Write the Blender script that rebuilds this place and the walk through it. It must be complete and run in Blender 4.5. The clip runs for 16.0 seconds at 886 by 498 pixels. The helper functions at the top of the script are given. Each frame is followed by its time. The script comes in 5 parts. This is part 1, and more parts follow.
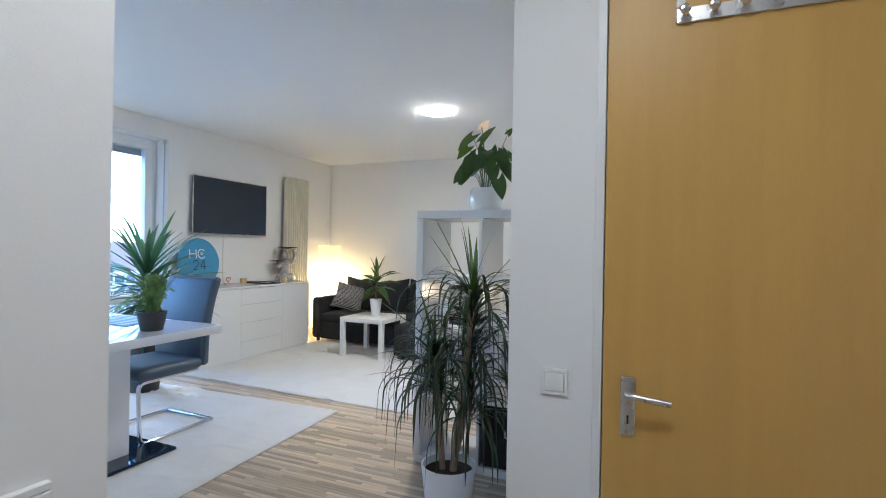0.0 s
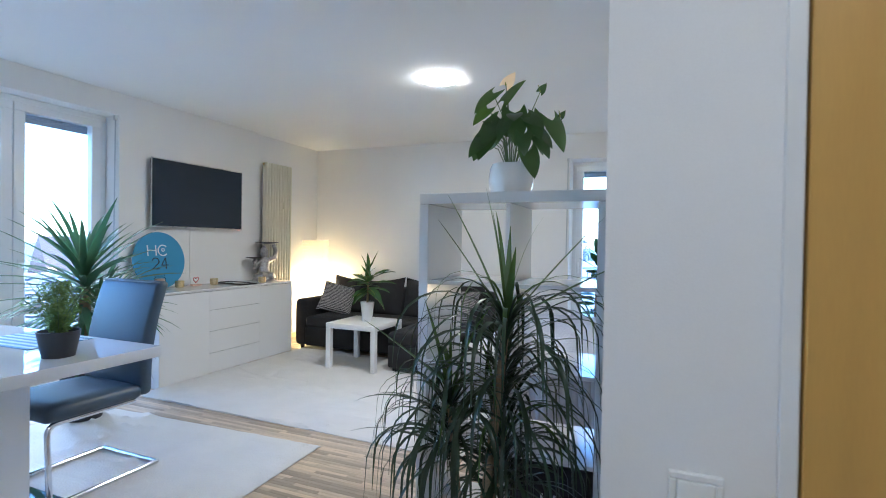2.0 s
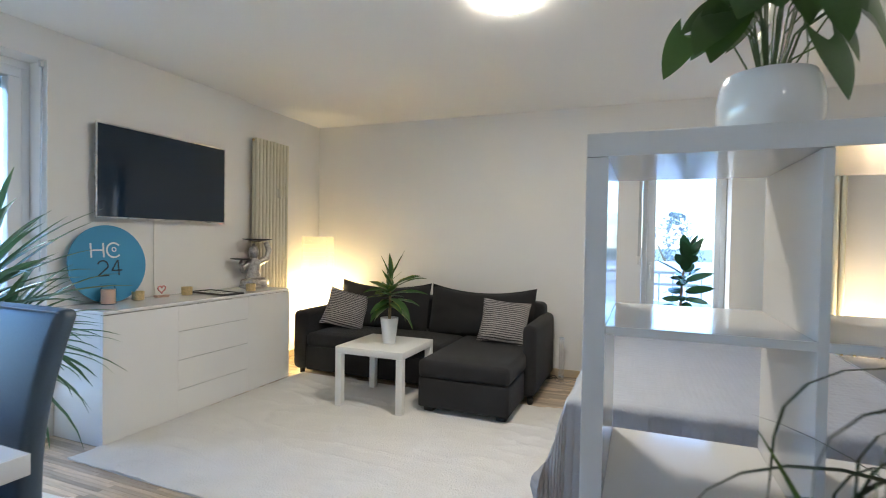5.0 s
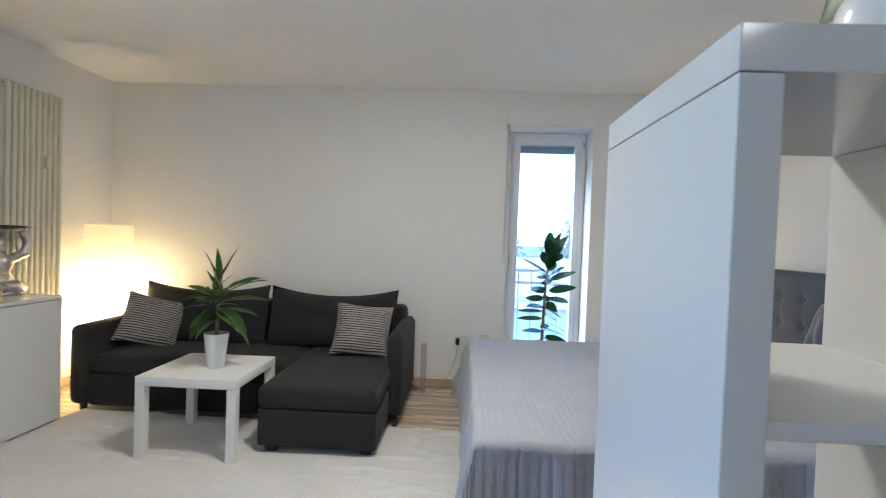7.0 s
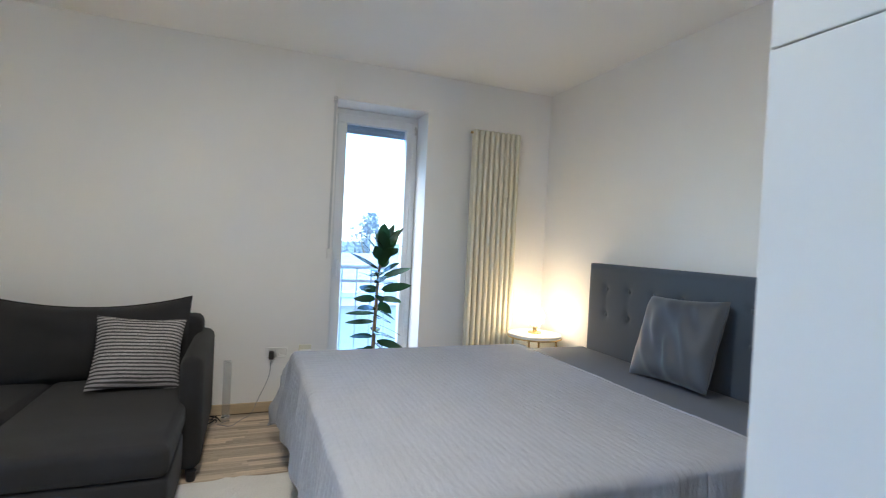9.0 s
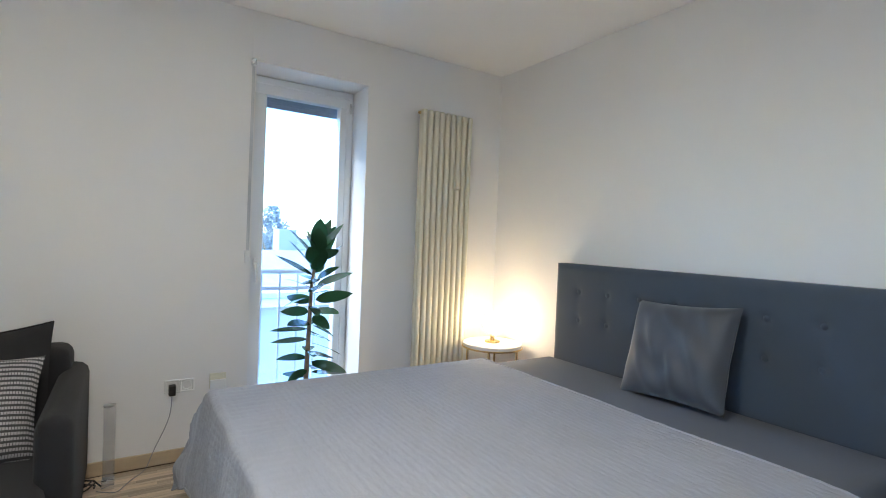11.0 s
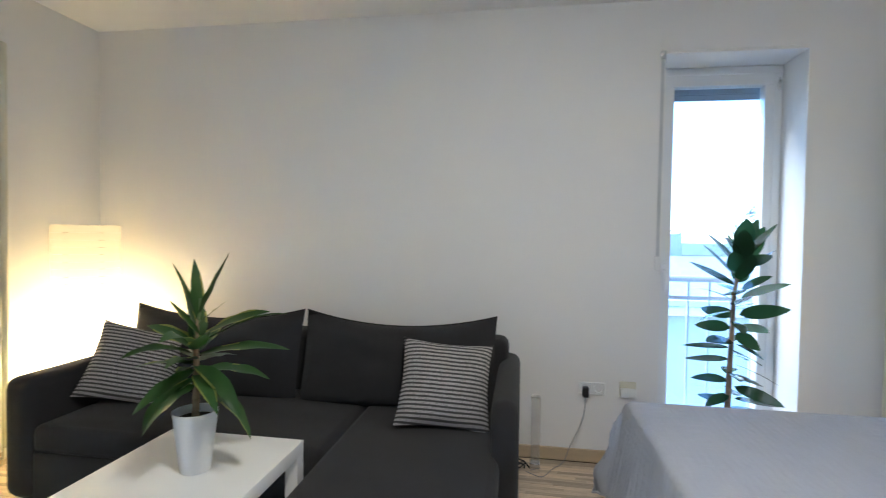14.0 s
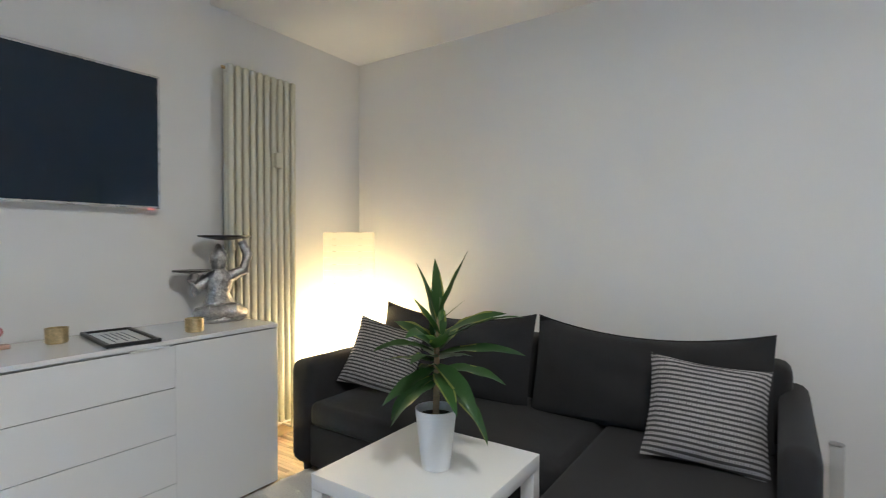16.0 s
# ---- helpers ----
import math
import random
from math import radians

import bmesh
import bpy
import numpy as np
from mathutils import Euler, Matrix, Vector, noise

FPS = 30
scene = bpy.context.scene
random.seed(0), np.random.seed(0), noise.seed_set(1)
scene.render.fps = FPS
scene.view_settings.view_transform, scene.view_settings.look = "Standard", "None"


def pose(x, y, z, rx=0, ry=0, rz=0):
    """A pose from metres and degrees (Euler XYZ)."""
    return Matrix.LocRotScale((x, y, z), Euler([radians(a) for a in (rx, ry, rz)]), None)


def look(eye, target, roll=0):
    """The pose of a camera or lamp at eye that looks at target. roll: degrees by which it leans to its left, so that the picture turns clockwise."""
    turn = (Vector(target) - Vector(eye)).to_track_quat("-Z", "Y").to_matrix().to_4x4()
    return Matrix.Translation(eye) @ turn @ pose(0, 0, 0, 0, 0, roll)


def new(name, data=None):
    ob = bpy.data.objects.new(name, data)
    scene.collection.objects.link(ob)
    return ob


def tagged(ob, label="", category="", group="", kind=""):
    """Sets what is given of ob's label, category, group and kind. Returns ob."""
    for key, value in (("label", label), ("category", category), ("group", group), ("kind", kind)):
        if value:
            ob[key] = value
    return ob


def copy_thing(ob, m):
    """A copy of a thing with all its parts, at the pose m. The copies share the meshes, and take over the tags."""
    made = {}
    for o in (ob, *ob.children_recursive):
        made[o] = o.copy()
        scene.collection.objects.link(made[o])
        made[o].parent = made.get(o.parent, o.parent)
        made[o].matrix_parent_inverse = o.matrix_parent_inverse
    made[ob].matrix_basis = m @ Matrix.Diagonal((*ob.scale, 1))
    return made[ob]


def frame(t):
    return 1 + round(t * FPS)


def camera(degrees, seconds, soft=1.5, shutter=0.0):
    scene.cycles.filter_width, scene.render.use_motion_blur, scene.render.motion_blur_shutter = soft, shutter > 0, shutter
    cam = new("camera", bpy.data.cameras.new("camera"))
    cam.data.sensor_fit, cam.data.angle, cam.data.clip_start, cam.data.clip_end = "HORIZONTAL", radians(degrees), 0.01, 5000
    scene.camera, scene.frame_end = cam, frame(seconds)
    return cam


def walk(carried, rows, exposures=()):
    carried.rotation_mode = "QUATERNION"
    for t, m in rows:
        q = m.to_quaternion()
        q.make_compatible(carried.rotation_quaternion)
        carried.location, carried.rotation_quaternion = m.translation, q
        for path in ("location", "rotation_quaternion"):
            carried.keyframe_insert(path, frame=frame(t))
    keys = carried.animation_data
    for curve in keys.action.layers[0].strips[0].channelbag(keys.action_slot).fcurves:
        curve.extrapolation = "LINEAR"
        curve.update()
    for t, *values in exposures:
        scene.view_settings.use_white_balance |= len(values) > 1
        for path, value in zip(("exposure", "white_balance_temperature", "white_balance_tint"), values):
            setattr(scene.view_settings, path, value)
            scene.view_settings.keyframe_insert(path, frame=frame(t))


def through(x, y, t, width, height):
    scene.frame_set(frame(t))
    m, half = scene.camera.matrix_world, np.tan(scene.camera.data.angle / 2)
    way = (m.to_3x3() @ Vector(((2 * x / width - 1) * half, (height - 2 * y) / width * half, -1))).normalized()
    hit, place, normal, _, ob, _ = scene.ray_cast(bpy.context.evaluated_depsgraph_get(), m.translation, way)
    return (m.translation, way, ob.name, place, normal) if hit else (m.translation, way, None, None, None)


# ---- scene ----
cam = camera(83.6, 16.0, soft=1.0, shutter=0.35)
PATH = [
    (0, (0.365, 0.281, 1.245), (-0.423, 2.119, 1.243), 1.0),
    (0.5, (0.29, 0.431, 1.257), (-0.487, 2.274, 1.242), 1.0),
    (1, (0.19, 0.576, 1.282), (-0.574, 2.424, 1.255), 1.0),
    (1.5, (0.105, 0.743, 1.287), (-0.659, 2.591, 1.257), 1.0),
    (2, (0.002, 0.929, 1.25), (-0.762, 2.777, 1.226), 0.9),
    (2.5, (-0.078, 1.123, 1.275), (-0.884, 2.953, 1.242), 0.8),
    (3, (-0.207, 1.277, 1.226), (-1.031, 3.099, 1.203), 0.8),
    (3.5, (-0.377, 1.45, 1.238), (-1.198, 3.273, 1.211), 0.93),
    (3.7, (-0.427, 1.503, 1.239), (-1.248, 3.327, 1.21), 0.95),
    (5.8, (-1.007, 2.05, 1.256), (-1.557, 3.973, 1.214), 1.5),
    (6, (-1.037, 2.083, 1.254), (-1.513, 4.025, 1.211), 1.7),
    (6.5, (-1.112, 2.235, 1.25), (-1.39, 4.215, 1.203), 1.8),
    (7, (-1.168, 2.407, 1.252), (-1.25, 4.405, 1.207), 2.1),
    (7.5, (-1.236, 2.523, 1.234), (-1.123, 4.52, 1.193), 2.4),
    (8, (-1.316, 2.666, 1.242), (-0.976, 4.636, 1.203), 2.6),
    (8.5, (-1.36, 2.787, 1.232), (-0.813, 4.71, 1.196), 2.8),
    (9, (-1.361, 2.978, 1.225), (-0.631, 4.839, 1.194), 2.8),
    (11.3, (-1.409, 3.654, 1.243), (-0.327, 5.336, 1.203), 2.3),
    (11.5, (-1.408, 3.686, 1.243), (-0.373, 5.397, 1.198), 2.2),
    (12, (-1.386, 3.735, 1.245), (-0.592, 5.57, 1.197), 1.9),
    (12.5, (-1.442, 3.768, 1.23), (-0.957, 5.708, 1.184), 1.6),
    (13, (-1.467, 3.783, 1.232), (-1.277, 5.773, 1.182), 1.3),
    (13.5, (-1.515, 3.783, 1.231), (-1.571, 5.782, 1.179), 1.1),
    (14, (-1.543, 3.77, 1.234), (-1.857, 5.744, 1.176), 0.8),
    (14.5, (-1.601, 3.779, 1.216), (-2.138, 5.705, 1.165), 0.7),
    (15, (-1.641, 3.826, 1.205), (-2.389, 5.681, 1.158), 0.5),
    (15.5, (-1.666, 3.886, 1.19), (-2.595, 5.656, 1.153), 0.2),
    (16, (-1.649, 3.89, 1.199), (-2.773, 5.543, 1.17), 0.0),
]
walk(cam, [(t, look(eye, target, roll)) for t, eye, target, roll in PATH], exposures=[(0, 3.66, 5600, 8), (1.5, 3.61, 5300, 8), (3.5, 3.56, 5950, 8), (6, 3.42, 6200, 8), (7.5, 3.38, 5800, 8), (9, 3.32, 5900, 8), (11.5, 3.36, 5900, 8), (16, 3.37, 5600, 8)])


# ---- light ----
world = bpy.data.worlds.new("overcast_sky")
scene.world = world
world.use_nodes = True
wn = world.node_tree.nodes
sky = wn.new("ShaderNodeTexSky")
sky.sky_type, sky.sun_disc = "NISHITA", False
sky.sun_elevation, sky.sun_rotation = radians(48), radians(-60)
sky.air_density, sky.dust_density, sky.ozone_density = 1.2, 0.2, 5.0
cool = wn.new("ShaderNodeMix")
cool.data_type, cool.blend_type = "RGBA", "MULTIPLY"
cool.inputs[0].default_value = 1.0
cool.inputs[7].default_value = (0.75, 0.97, 1.22, 1)
world.node_tree.links.new(sky.outputs[0], cool.inputs[6])
world.node_tree.links.new(cool.outputs[2], wn["Background"].inputs[0])
wn["Background"].inputs[1].default_value = 0.11
sun = new("sun", bpy.data.lights.new("sun", "SUN"))
sun.data.energy, sun.data.angle, sun.data.color = 1.0, radians(40), (0.88, 0.95, 1.0)
sun.matrix_world = look((-11.6, 6.7, 14.9), (0, 0, 0))
LAMP_CEILING, LAMP_HALL, LAMP_FLOOR, LAMP_BEDSIDE = 15.0, 3.9, 9.5, 4.1


# ---- small tools ----
rnd = random.Random(7)
PLACE = {}


def thing(name, m, label, category, group="", kind=""):
    ob = new(name)
    ob.empty_display_size = 0.1
    ob.matrix_basis = m
    PLACE[ob] = m.copy()
    return tagged(ob, label, category, group, kind)


def finish(bm, name, materials, smooth=True):
    bmesh.ops.recalc_face_normals(bm, faces=bm.faces)
    if smooth:
        for f in bm.faces:
            f.smooth = True
        for e in bm.edges:
            e.smooth = e.calc_face_angle(0) < 0.7
            if e.smooth and e.calc_face_angle(0) > 0.1 and len(e.link_faces) == 2:
                lo, hi = sorted(e.link_faces, key=lambda f: f.calc_area())
                # a narrow bevel beside a wide flat face keeps the face flat
                if lo.calc_area() < 0.005 * max(x.calc_length() for x in lo.edges) and hi.calc_area() > 25 * lo.calc_area():
                    e.smooth = False
    me = bpy.data.meshes.new(name)
    bm.to_mesh(me)
    bm.free()
    for mt in materials if isinstance(materials, (list, tuple)) else [materials]:
        me.materials.append(mt)
    return me


def part(name, bm, material, parent, label="", here=True, smooth=True):
    """One mesh under a thing or a part. here: its coordinates are the thing's own; else the world's."""
    me = bm if isinstance(bm, bpy.types.Mesh) else finish(bm, name, material, smooth)
    ob = new(name, me)
    ob.parent = parent
    if here:
        PLACE[ob] = PLACE[parent]
    else:
        ob.matrix_parent_inverse = PLACE[parent].inverted()
        PLACE[ob] = Matrix.Identity(4)
    return tagged(ob, label)


def solid(name, bm, material, label, category, group="", kind="", m=None, smooth=True):
    """A thing that is one mesh."""
    ob = new(name, finish(bm, name, material, smooth))
    if m is not None:
        ob.matrix_basis = m
    PLACE[ob] = ob.matrix_basis.copy()
    return tagged(ob, label, category, group, kind)


def box(x0, x1, y0, y1, z0, z1, bevel=0.0, seg=2, bm=None):
    bm = bm or bmesh.new()
    t = bmesh.new()
    bmesh.ops.create_cube(t, size=1, matrix=Matrix.Translation(((x0 + x1) / 2, (y0 + y1) / 2, (z0 + z1) / 2)) @ Matrix.Diagonal((x1 - x0, y1 - y0, z1 - z0, 1)))
    if bevel:
        bmesh.ops.bevel(t, geom=t.edges[:], offset=bevel, segments=seg, profile=0.5, affect="EDGES")
    return join(bm, t)


def join(bm, t, m=None):
    if m is not None:
        t.transform(m)
    me = bpy.data.meshes.new("tmp")
    t.to_mesh(me)
    t.free()
    bm.from_mesh(me)
    bpy.data.meshes.remove(me)
    return bm


def lathe(profile, seg=32, c=(0, 0, 0), bm=None):
    bm = bm or bmesh.new()
    rings = []
    for r, z in profile:
        if r < 1e-5:
            rings.append([bm.verts.new((c[0], c[1], c[2] + z))])
        else:
            rings.append([bm.verts.new((c[0] + r * math.cos(2 * math.pi * i / seg), c[1] + r * math.sin(2 * math.pi * i / seg), c[2] + z)) for i in range(seg)])
    for a, b in zip(rings, rings[1:]):
        for i in range(seg):
            j = (i + 1) % seg
            if len(a) == 1:
                bm.faces.new((a[0], b[i], b[j]))
            elif len(b) == 1:
                bm.faces.new((a[i], a[j], b[0]))
            else:
                bm.faces.new((a[i], a[j], b[j], b[i]))
    return bm


def tube(pts, r, seg=8, bm=None, closed=False):
    bm = bm or bmesh.new()
    pts = [Vector(p) for p in pts]
    rad = r if isinstance(r, (list, tuple)) else [r] * len(pts)
    rings = []
    n = len(pts)
    for i, p in enumerate(pts):
        d = (pts[(i + 1) % n] - pts[i - 1]) if closed else (pts[min(i + 1, n - 1)] - pts[max(i - 1, 0)])
        d.normalize()
        u = d.cross(Vector((0.31, 0.17, 0.93)) if abs(d.z) < 0.9 else Vector((1, 0, 0.1))).normalized()
        v = d.cross(u)
        rings.append([bm.verts.new(p + rad[i] * (u * math.cos(2 * math.pi * k / seg) + v * math.sin(2 * math.pi * k / seg))) for k in range(seg)])
    for i in range(n if closed else n - 1):
        a, b = rings[i], rings[(i + 1) % n]
        for k in range(seg):
            bm.faces.new((a[k], a[(k + 1) % seg], b[(k + 1) % seg], b[k]))
    if not closed:
        bm.faces.new(rings[0][::-1])
        bm.faces.new(rings[-1])
    return bm


def bent(pts, r=0.06, steps=4):
    """A polyline with its corners rounded."""
    pts = [Vector(p) for p in pts]
    out = [pts[0]]
    for a, b, c in zip(pts, pts[1:], pts[2:]):
        k = min(r, (a - b).length / 2, (c - b).length / 2)
        p, q = b + (a - b).normalized() * k, b + (c - b).normalized() * k
        for i in range(steps + 1):
            t = i / steps
            out.append((1 - t) ** 2 * p + 2 * t * (1 - t) * b + t * t * q)
    return out + [pts[-1]]


def pillow(w, h, thick, sag=0.05, n=14, wrinkle=0.0, seed=0, fold=0.0):
    """A stuffed cushion in the plane of x and z, with its face towards -y and pointed corners."""
    bm = bmesh.new()
    rows = {}
    for side in (-1, 1):
        for i in range(n + 1):
            for j in range(n + 1):
                u, v = 2 * i / n - 1, 2 * j / n - 1
                edge = abs(u) == 1 or abs(v) == 1
                if edge and side == 1:
                    rows[side, i, j] = rows[-1, i, j]
                    continue
                x = u * w / 2 * (1 - sag * (1 - v * v))
                z = v * h / 2 * (1 - sag * (1 - u * u))
                y = side * thick / 2 * ((1 - u ** 4) * (1 - v ** 4)) ** 0.55
                if fold and not edge:
                    y += side * fold * (1 - u * u) * (1 - v * v) ** 0.5 * noise.noise((u * 3.4 + v * 1.6 + seed, v * 0.9 - u * 0.5, 7.0))
                if wrinkle and not edge:
                    y += wrinkle * noise.noise((u * 2.2 + seed, v * 2.2, side * 3.0))
                rows[side, i, j] = bm.verts.new((x, y, z))
        for i in range(n):
            for j in range(n):
                q = [rows[side, i, j], rows[side, i + 1, j], rows[side, i + 1, j + 1], rows[side, i, j + 1]]
                bm.faces.new(q)
    return bm


def soft_box(x0, x1, y0, y1, z0, z1, r=0.04, puff=0.0, cuts=6):
    """An upholstered block with rounded edges and a slightly swollen top."""
    bm = box(x0, x1, y0, y1, z0, z1, r, 3)
    if puff:
        big = [f for f in bm.faces if f.calc_area() > 0.25 * max(g.calc_area() for g in bm.faces)]
        es = list({e for f in big for e in f.edges})
        bmesh.ops.subdivide_edges(bm, edges=es, cuts=cuts, use_grid_fill=True)
        for v in bm.verts:
            if v.co.z > z1 - 1e-4:
                a = max(0, (v.co.x - x0) * (x1 - v.co.x) * 4 / (x1 - x0) ** 2)
                b = max(0, (v.co.y - y0) * (y1 - v.co.y) * 4 / (y1 - y0) ** 2)
                v.co.z += puff * (a * b) ** 0.5
    return bm


def strap_leaf(base, az, pitch, length, width, droop, segs=7, fold=0.25, tip=0.5, petiole=0.0, twist=0.0):
    """A long leaf that leaves base at an azimuth and pitch and bends down along its length. tip: where it is widest."""
    bm = bmesh.new()
    p, rows = Vector(base), []
    ang = pitch
    step = length / segs
    for i in range(segs + 1):
        s = i / segs
        d = Vector((math.cos(az) * math.cos(ang), math.sin(az) * math.cos(ang), math.sin(ang)))
        side = Vector((-math.sin(az), math.cos(az), 0))
        up = side.cross(d) * -1
        if twist:
            side = (side * math.cos(twist * s) + up * math.sin(twist * s)).normalized()
        if s < petiole:
            wd = 0.08
        else:
            q = (s - petiole) / (1 - petiole)
            wd = max(0.0, math.sin(math.pi * min(1, q ** (math.log(0.5) / math.log(tip)))) ** 0.75) if q < 1 else 0
            wd = max(wd, 0.35 * (1 - q) if not petiole else 0.08 * (1 - q))
        hw = max(width / 2 * wd, 0.0006)
        rows.append([bm.verts.new(p - side * hw + up * hw * fold), bm.verts.new(p), bm.verts.new(p + side * hw + up * hw * fold)])
        ang = max(ang - droop / segs * (0.4 + 1.2 * s), -1.5)
        p = p + d * step
    for a, b in zip(rows, rows[1:]):
        for k in (0, 1):
            bm.faces.new((a[k], a[k + 1], b[k + 1], b[k]))
    return bm


# ---- materials ----
def mat(name, color, rough=0.5, metal=0.0, vary=0.08, scale=6.0, fine=120.0, bump=0.0, bump_scale=None, coat=0.0, spec=0.5, sheen=0.0, rand=0.0, rand_island=False, stretch=(1, 1, 1)):
    m = bpy.data.materials.new(name)
    m.use_nodes = True
    nt = m.node_tree
    n, link = nt.nodes, nt.links.new
    b = n["Principled BSDF"]
    b.inputs["Roughness"].default_value = rough
    b.inputs["Metallic"].default_value = metal
    b.inputs["Coat Weight"].default_value = coat
    b.inputs["Coat Roughness"].default_value = 0.05
    b.inputs["Specular IOR Level"].default_value = spec
    b.inputs["Sheen Weight"].default_value = sheen
    tc, mp = n.new("ShaderNodeTexCoord"), n.new("ShaderNodeMapping")
    mp.inputs["Scale"].default_value = stretch
    link(tc.outputs["Object"], mp.inputs["Vector"])
    big, small = n.new("ShaderNodeTexNoise"), n.new("ShaderNodeTexNoise")
    big.inputs["Scale"].default_value, small.inputs["Scale"].default_value = scale, fine
    big.inputs["Detail"].default_value, small.inputs["Detail"].default_value = 4, 3
    link(mp.outputs[0], big.inputs["Vector"])
    link(mp.outputs[0], small.inputs["Vector"])
    mix = n.new("ShaderNodeMix")
    mix.data_type = "FLOAT"
    mix.inputs["Factor"].default_value = 0.4
    link(big.outputs["Fac"], mix.inputs["A"])
    link(small.outputs["Fac"], mix.inputs["B"])
    val = n.new("ShaderNodeMapRange")
    val.inputs["From Min"].default_value, val.inputs["From Max"].default_value = 0.3, 0.7
    val.inputs["To Min"].default_value, val.inputs["To Max"].default_value = 1 - vary, 1 + vary
    link(mix.outputs["Result"], val.inputs["Value"])
    out = val.outputs["Result"]
    if rand:
        src = n.new("ShaderNodeNewGeometry").outputs["Random Per Island"] if rand_island else n.new("ShaderNodeObjectInfo").outputs["Random"]
        r2 = n.new("ShaderNodeMapRange")
        r2.inputs["To Min"].default_value, r2.inputs["To Max"].default_value = 1 - rand, 1 + rand
        link(src, r2.inputs["Value"])
        mul = n.new("ShaderNodeMath")
        mul.operation = "MULTIPLY"
        link(out, mul.inputs[0])
        link(r2.outputs["Result"], mul.inputs[1])
        out = mul.outputs[0]
    hsv = n.new("ShaderNodeHueSaturation")
    hsv.inputs["Color"].default_value = (*color, 1)
    link(out, hsv.inputs["Value"])
    link(hsv.outputs["Color"], b.inputs["Base Color"])
    if rough < 0.9:
        rr = n.new("ShaderNodeMapRange")
        rr.inputs["To Min"].default_value, rr.inputs["To Max"].default_value = max(0.02, rough * 0.85), min(1, rough * 1.15)
        link(big.outputs["Fac"], rr.inputs["Value"])
        link(rr.outputs["Result"], b.inputs["Roughness"])
    if bump:
        bn = n.new("ShaderNodeBump")
        bn.inputs["Strength"].default_value, bn.inputs["Distance"].default_value = 1.0, bump
        tex = small
        if bump_scale:
            tex = n.new("ShaderNodeTexNoise")
            tex.inputs["Scale"].default_value, tex.inputs["Detail"].default_value = bump_scale, 4
            link(mp.outputs[0], tex.inputs["Vector"])
        link(tex.outputs["Fac"], bn.inputs["Height"])
        link(bn.outputs["Normal"], b.inputs["Normal"])
    return m


def leafy(name, color, rough=0.35, through=0.35, **k):
    """A leaf surface: glossy skin with some light coming through it."""
    m = mat(name, color, rough, **k)
    n, link = m.node_tree.nodes, m.node_tree.links.new
    b = n["Principled BSDF"]
    t, mx = n.new("ShaderNodeBsdfTranslucent"), n.new("ShaderNodeMixShader")
    t.inputs[0].default_value = (color[0] * 2.2, color[1] * 2.2, color[2] * 1.2, 1)
    mx.inputs[0].default_value = through
    link(b.outputs[0], mx.inputs[1])
    link(t.outputs[0], mx.inputs[2])
    link(mx.outputs[0], n["Material Output"].inputs[0])
    return m


def striped(name, dark, light, axis, period, duty=0.5, rough=0.85, other=None, other_period=0.02, duty2=0.62):
    """Woven stripes along one axis of the object, with an optional fine cross weave."""
    m = mat(name, dark, rough, fine=400, vary=0.12, bump=0.0006)
    n, link = m.node_tree.nodes, m.node_tree.links.new
    b = n["Principled BSDF"]
    tc, sx = n.new("ShaderNodeTexCoord"), n.new("ShaderNodeSeparateXYZ")
    link(tc.outputs["Object"], sx.inputs[0])

    def wave(ax, per, dut):
        d, f, c = n.new("ShaderNodeMath"), n.new("ShaderNodeMath"), n.new("ShaderNodeMath")
        d.operation, f.operation, c.operation = "DIVIDE", "FRACT", "LESS_THAN"
        link(sx.outputs["XYZ".index(ax)], d.inputs[0])
        d.inputs[1].default_value = per
        link(d.outputs[0], f.inputs[0])
        link(f.outputs[0], c.inputs[0])
        c.inputs[1].default_value = dut
        return c.outputs[0]
    fac = wave(axis, period, duty)
    if other:
        mn = n.new("ShaderNodeMath")
        mn.operation = "MULTIPLY"
        link(fac, mn.inputs[0])
        link(wave(other, other_period, duty2), mn.inputs[1])
        fac = mn.outputs[0]
    hsv = [x for x in n if x.bl_idname == "ShaderNodeHueSaturation"][0]
    mx = n.new("ShaderNodeMix")
    mx.data_type = "RGBA"
    link(fac, mx.inputs["Factor"])
    mx.inputs["A"].default_value, mx.inputs["B"].default_value = (*dark, 1), (*light, 1)
    link(mx.outputs["Result"], hsv.inputs["Color"])
    return m


def glow(name, color, strength):
    m = bpy.data.materials.new(name)
    m.use_nodes = True
    b = m.node_tree.nodes["Principled BSDF"]
    b.inputs["Base Color"].default_value = (0.9, 0.9, 0.88, 1)
    b.inputs["Emission Color"].default_value = (*color, 1)
    b.inputs["Emission Strength"].default_value = strength
    return m


def glass(name, tint=(1, 1, 1), rough=0.0, ior=1.45):
    m = bpy.data.materials.new(name)
    m.use_nodes = True
    nt = m.node_tree
    n, link = nt.nodes, nt.links.new
    t, g, f, mx = n.new("ShaderNodeBsdfTransparent"), n.new("ShaderNodeBsdfGlossy"), n.new("ShaderNodeFresnel"), n.new("ShaderNodeMixShader")
    t.inputs[0].default_value = (*tint, 1)
    g.inputs["Roughness"].default_value = rough
    f.inputs[0].default_value = ior
    link(f.outputs[0], mx.inputs[0])
    link(t.outputs[0], mx.inputs[1])
    link(g.outputs[0], mx.inputs[2])
    link(mx.outputs[0], n["Material Output"].inputs[0])
    return m


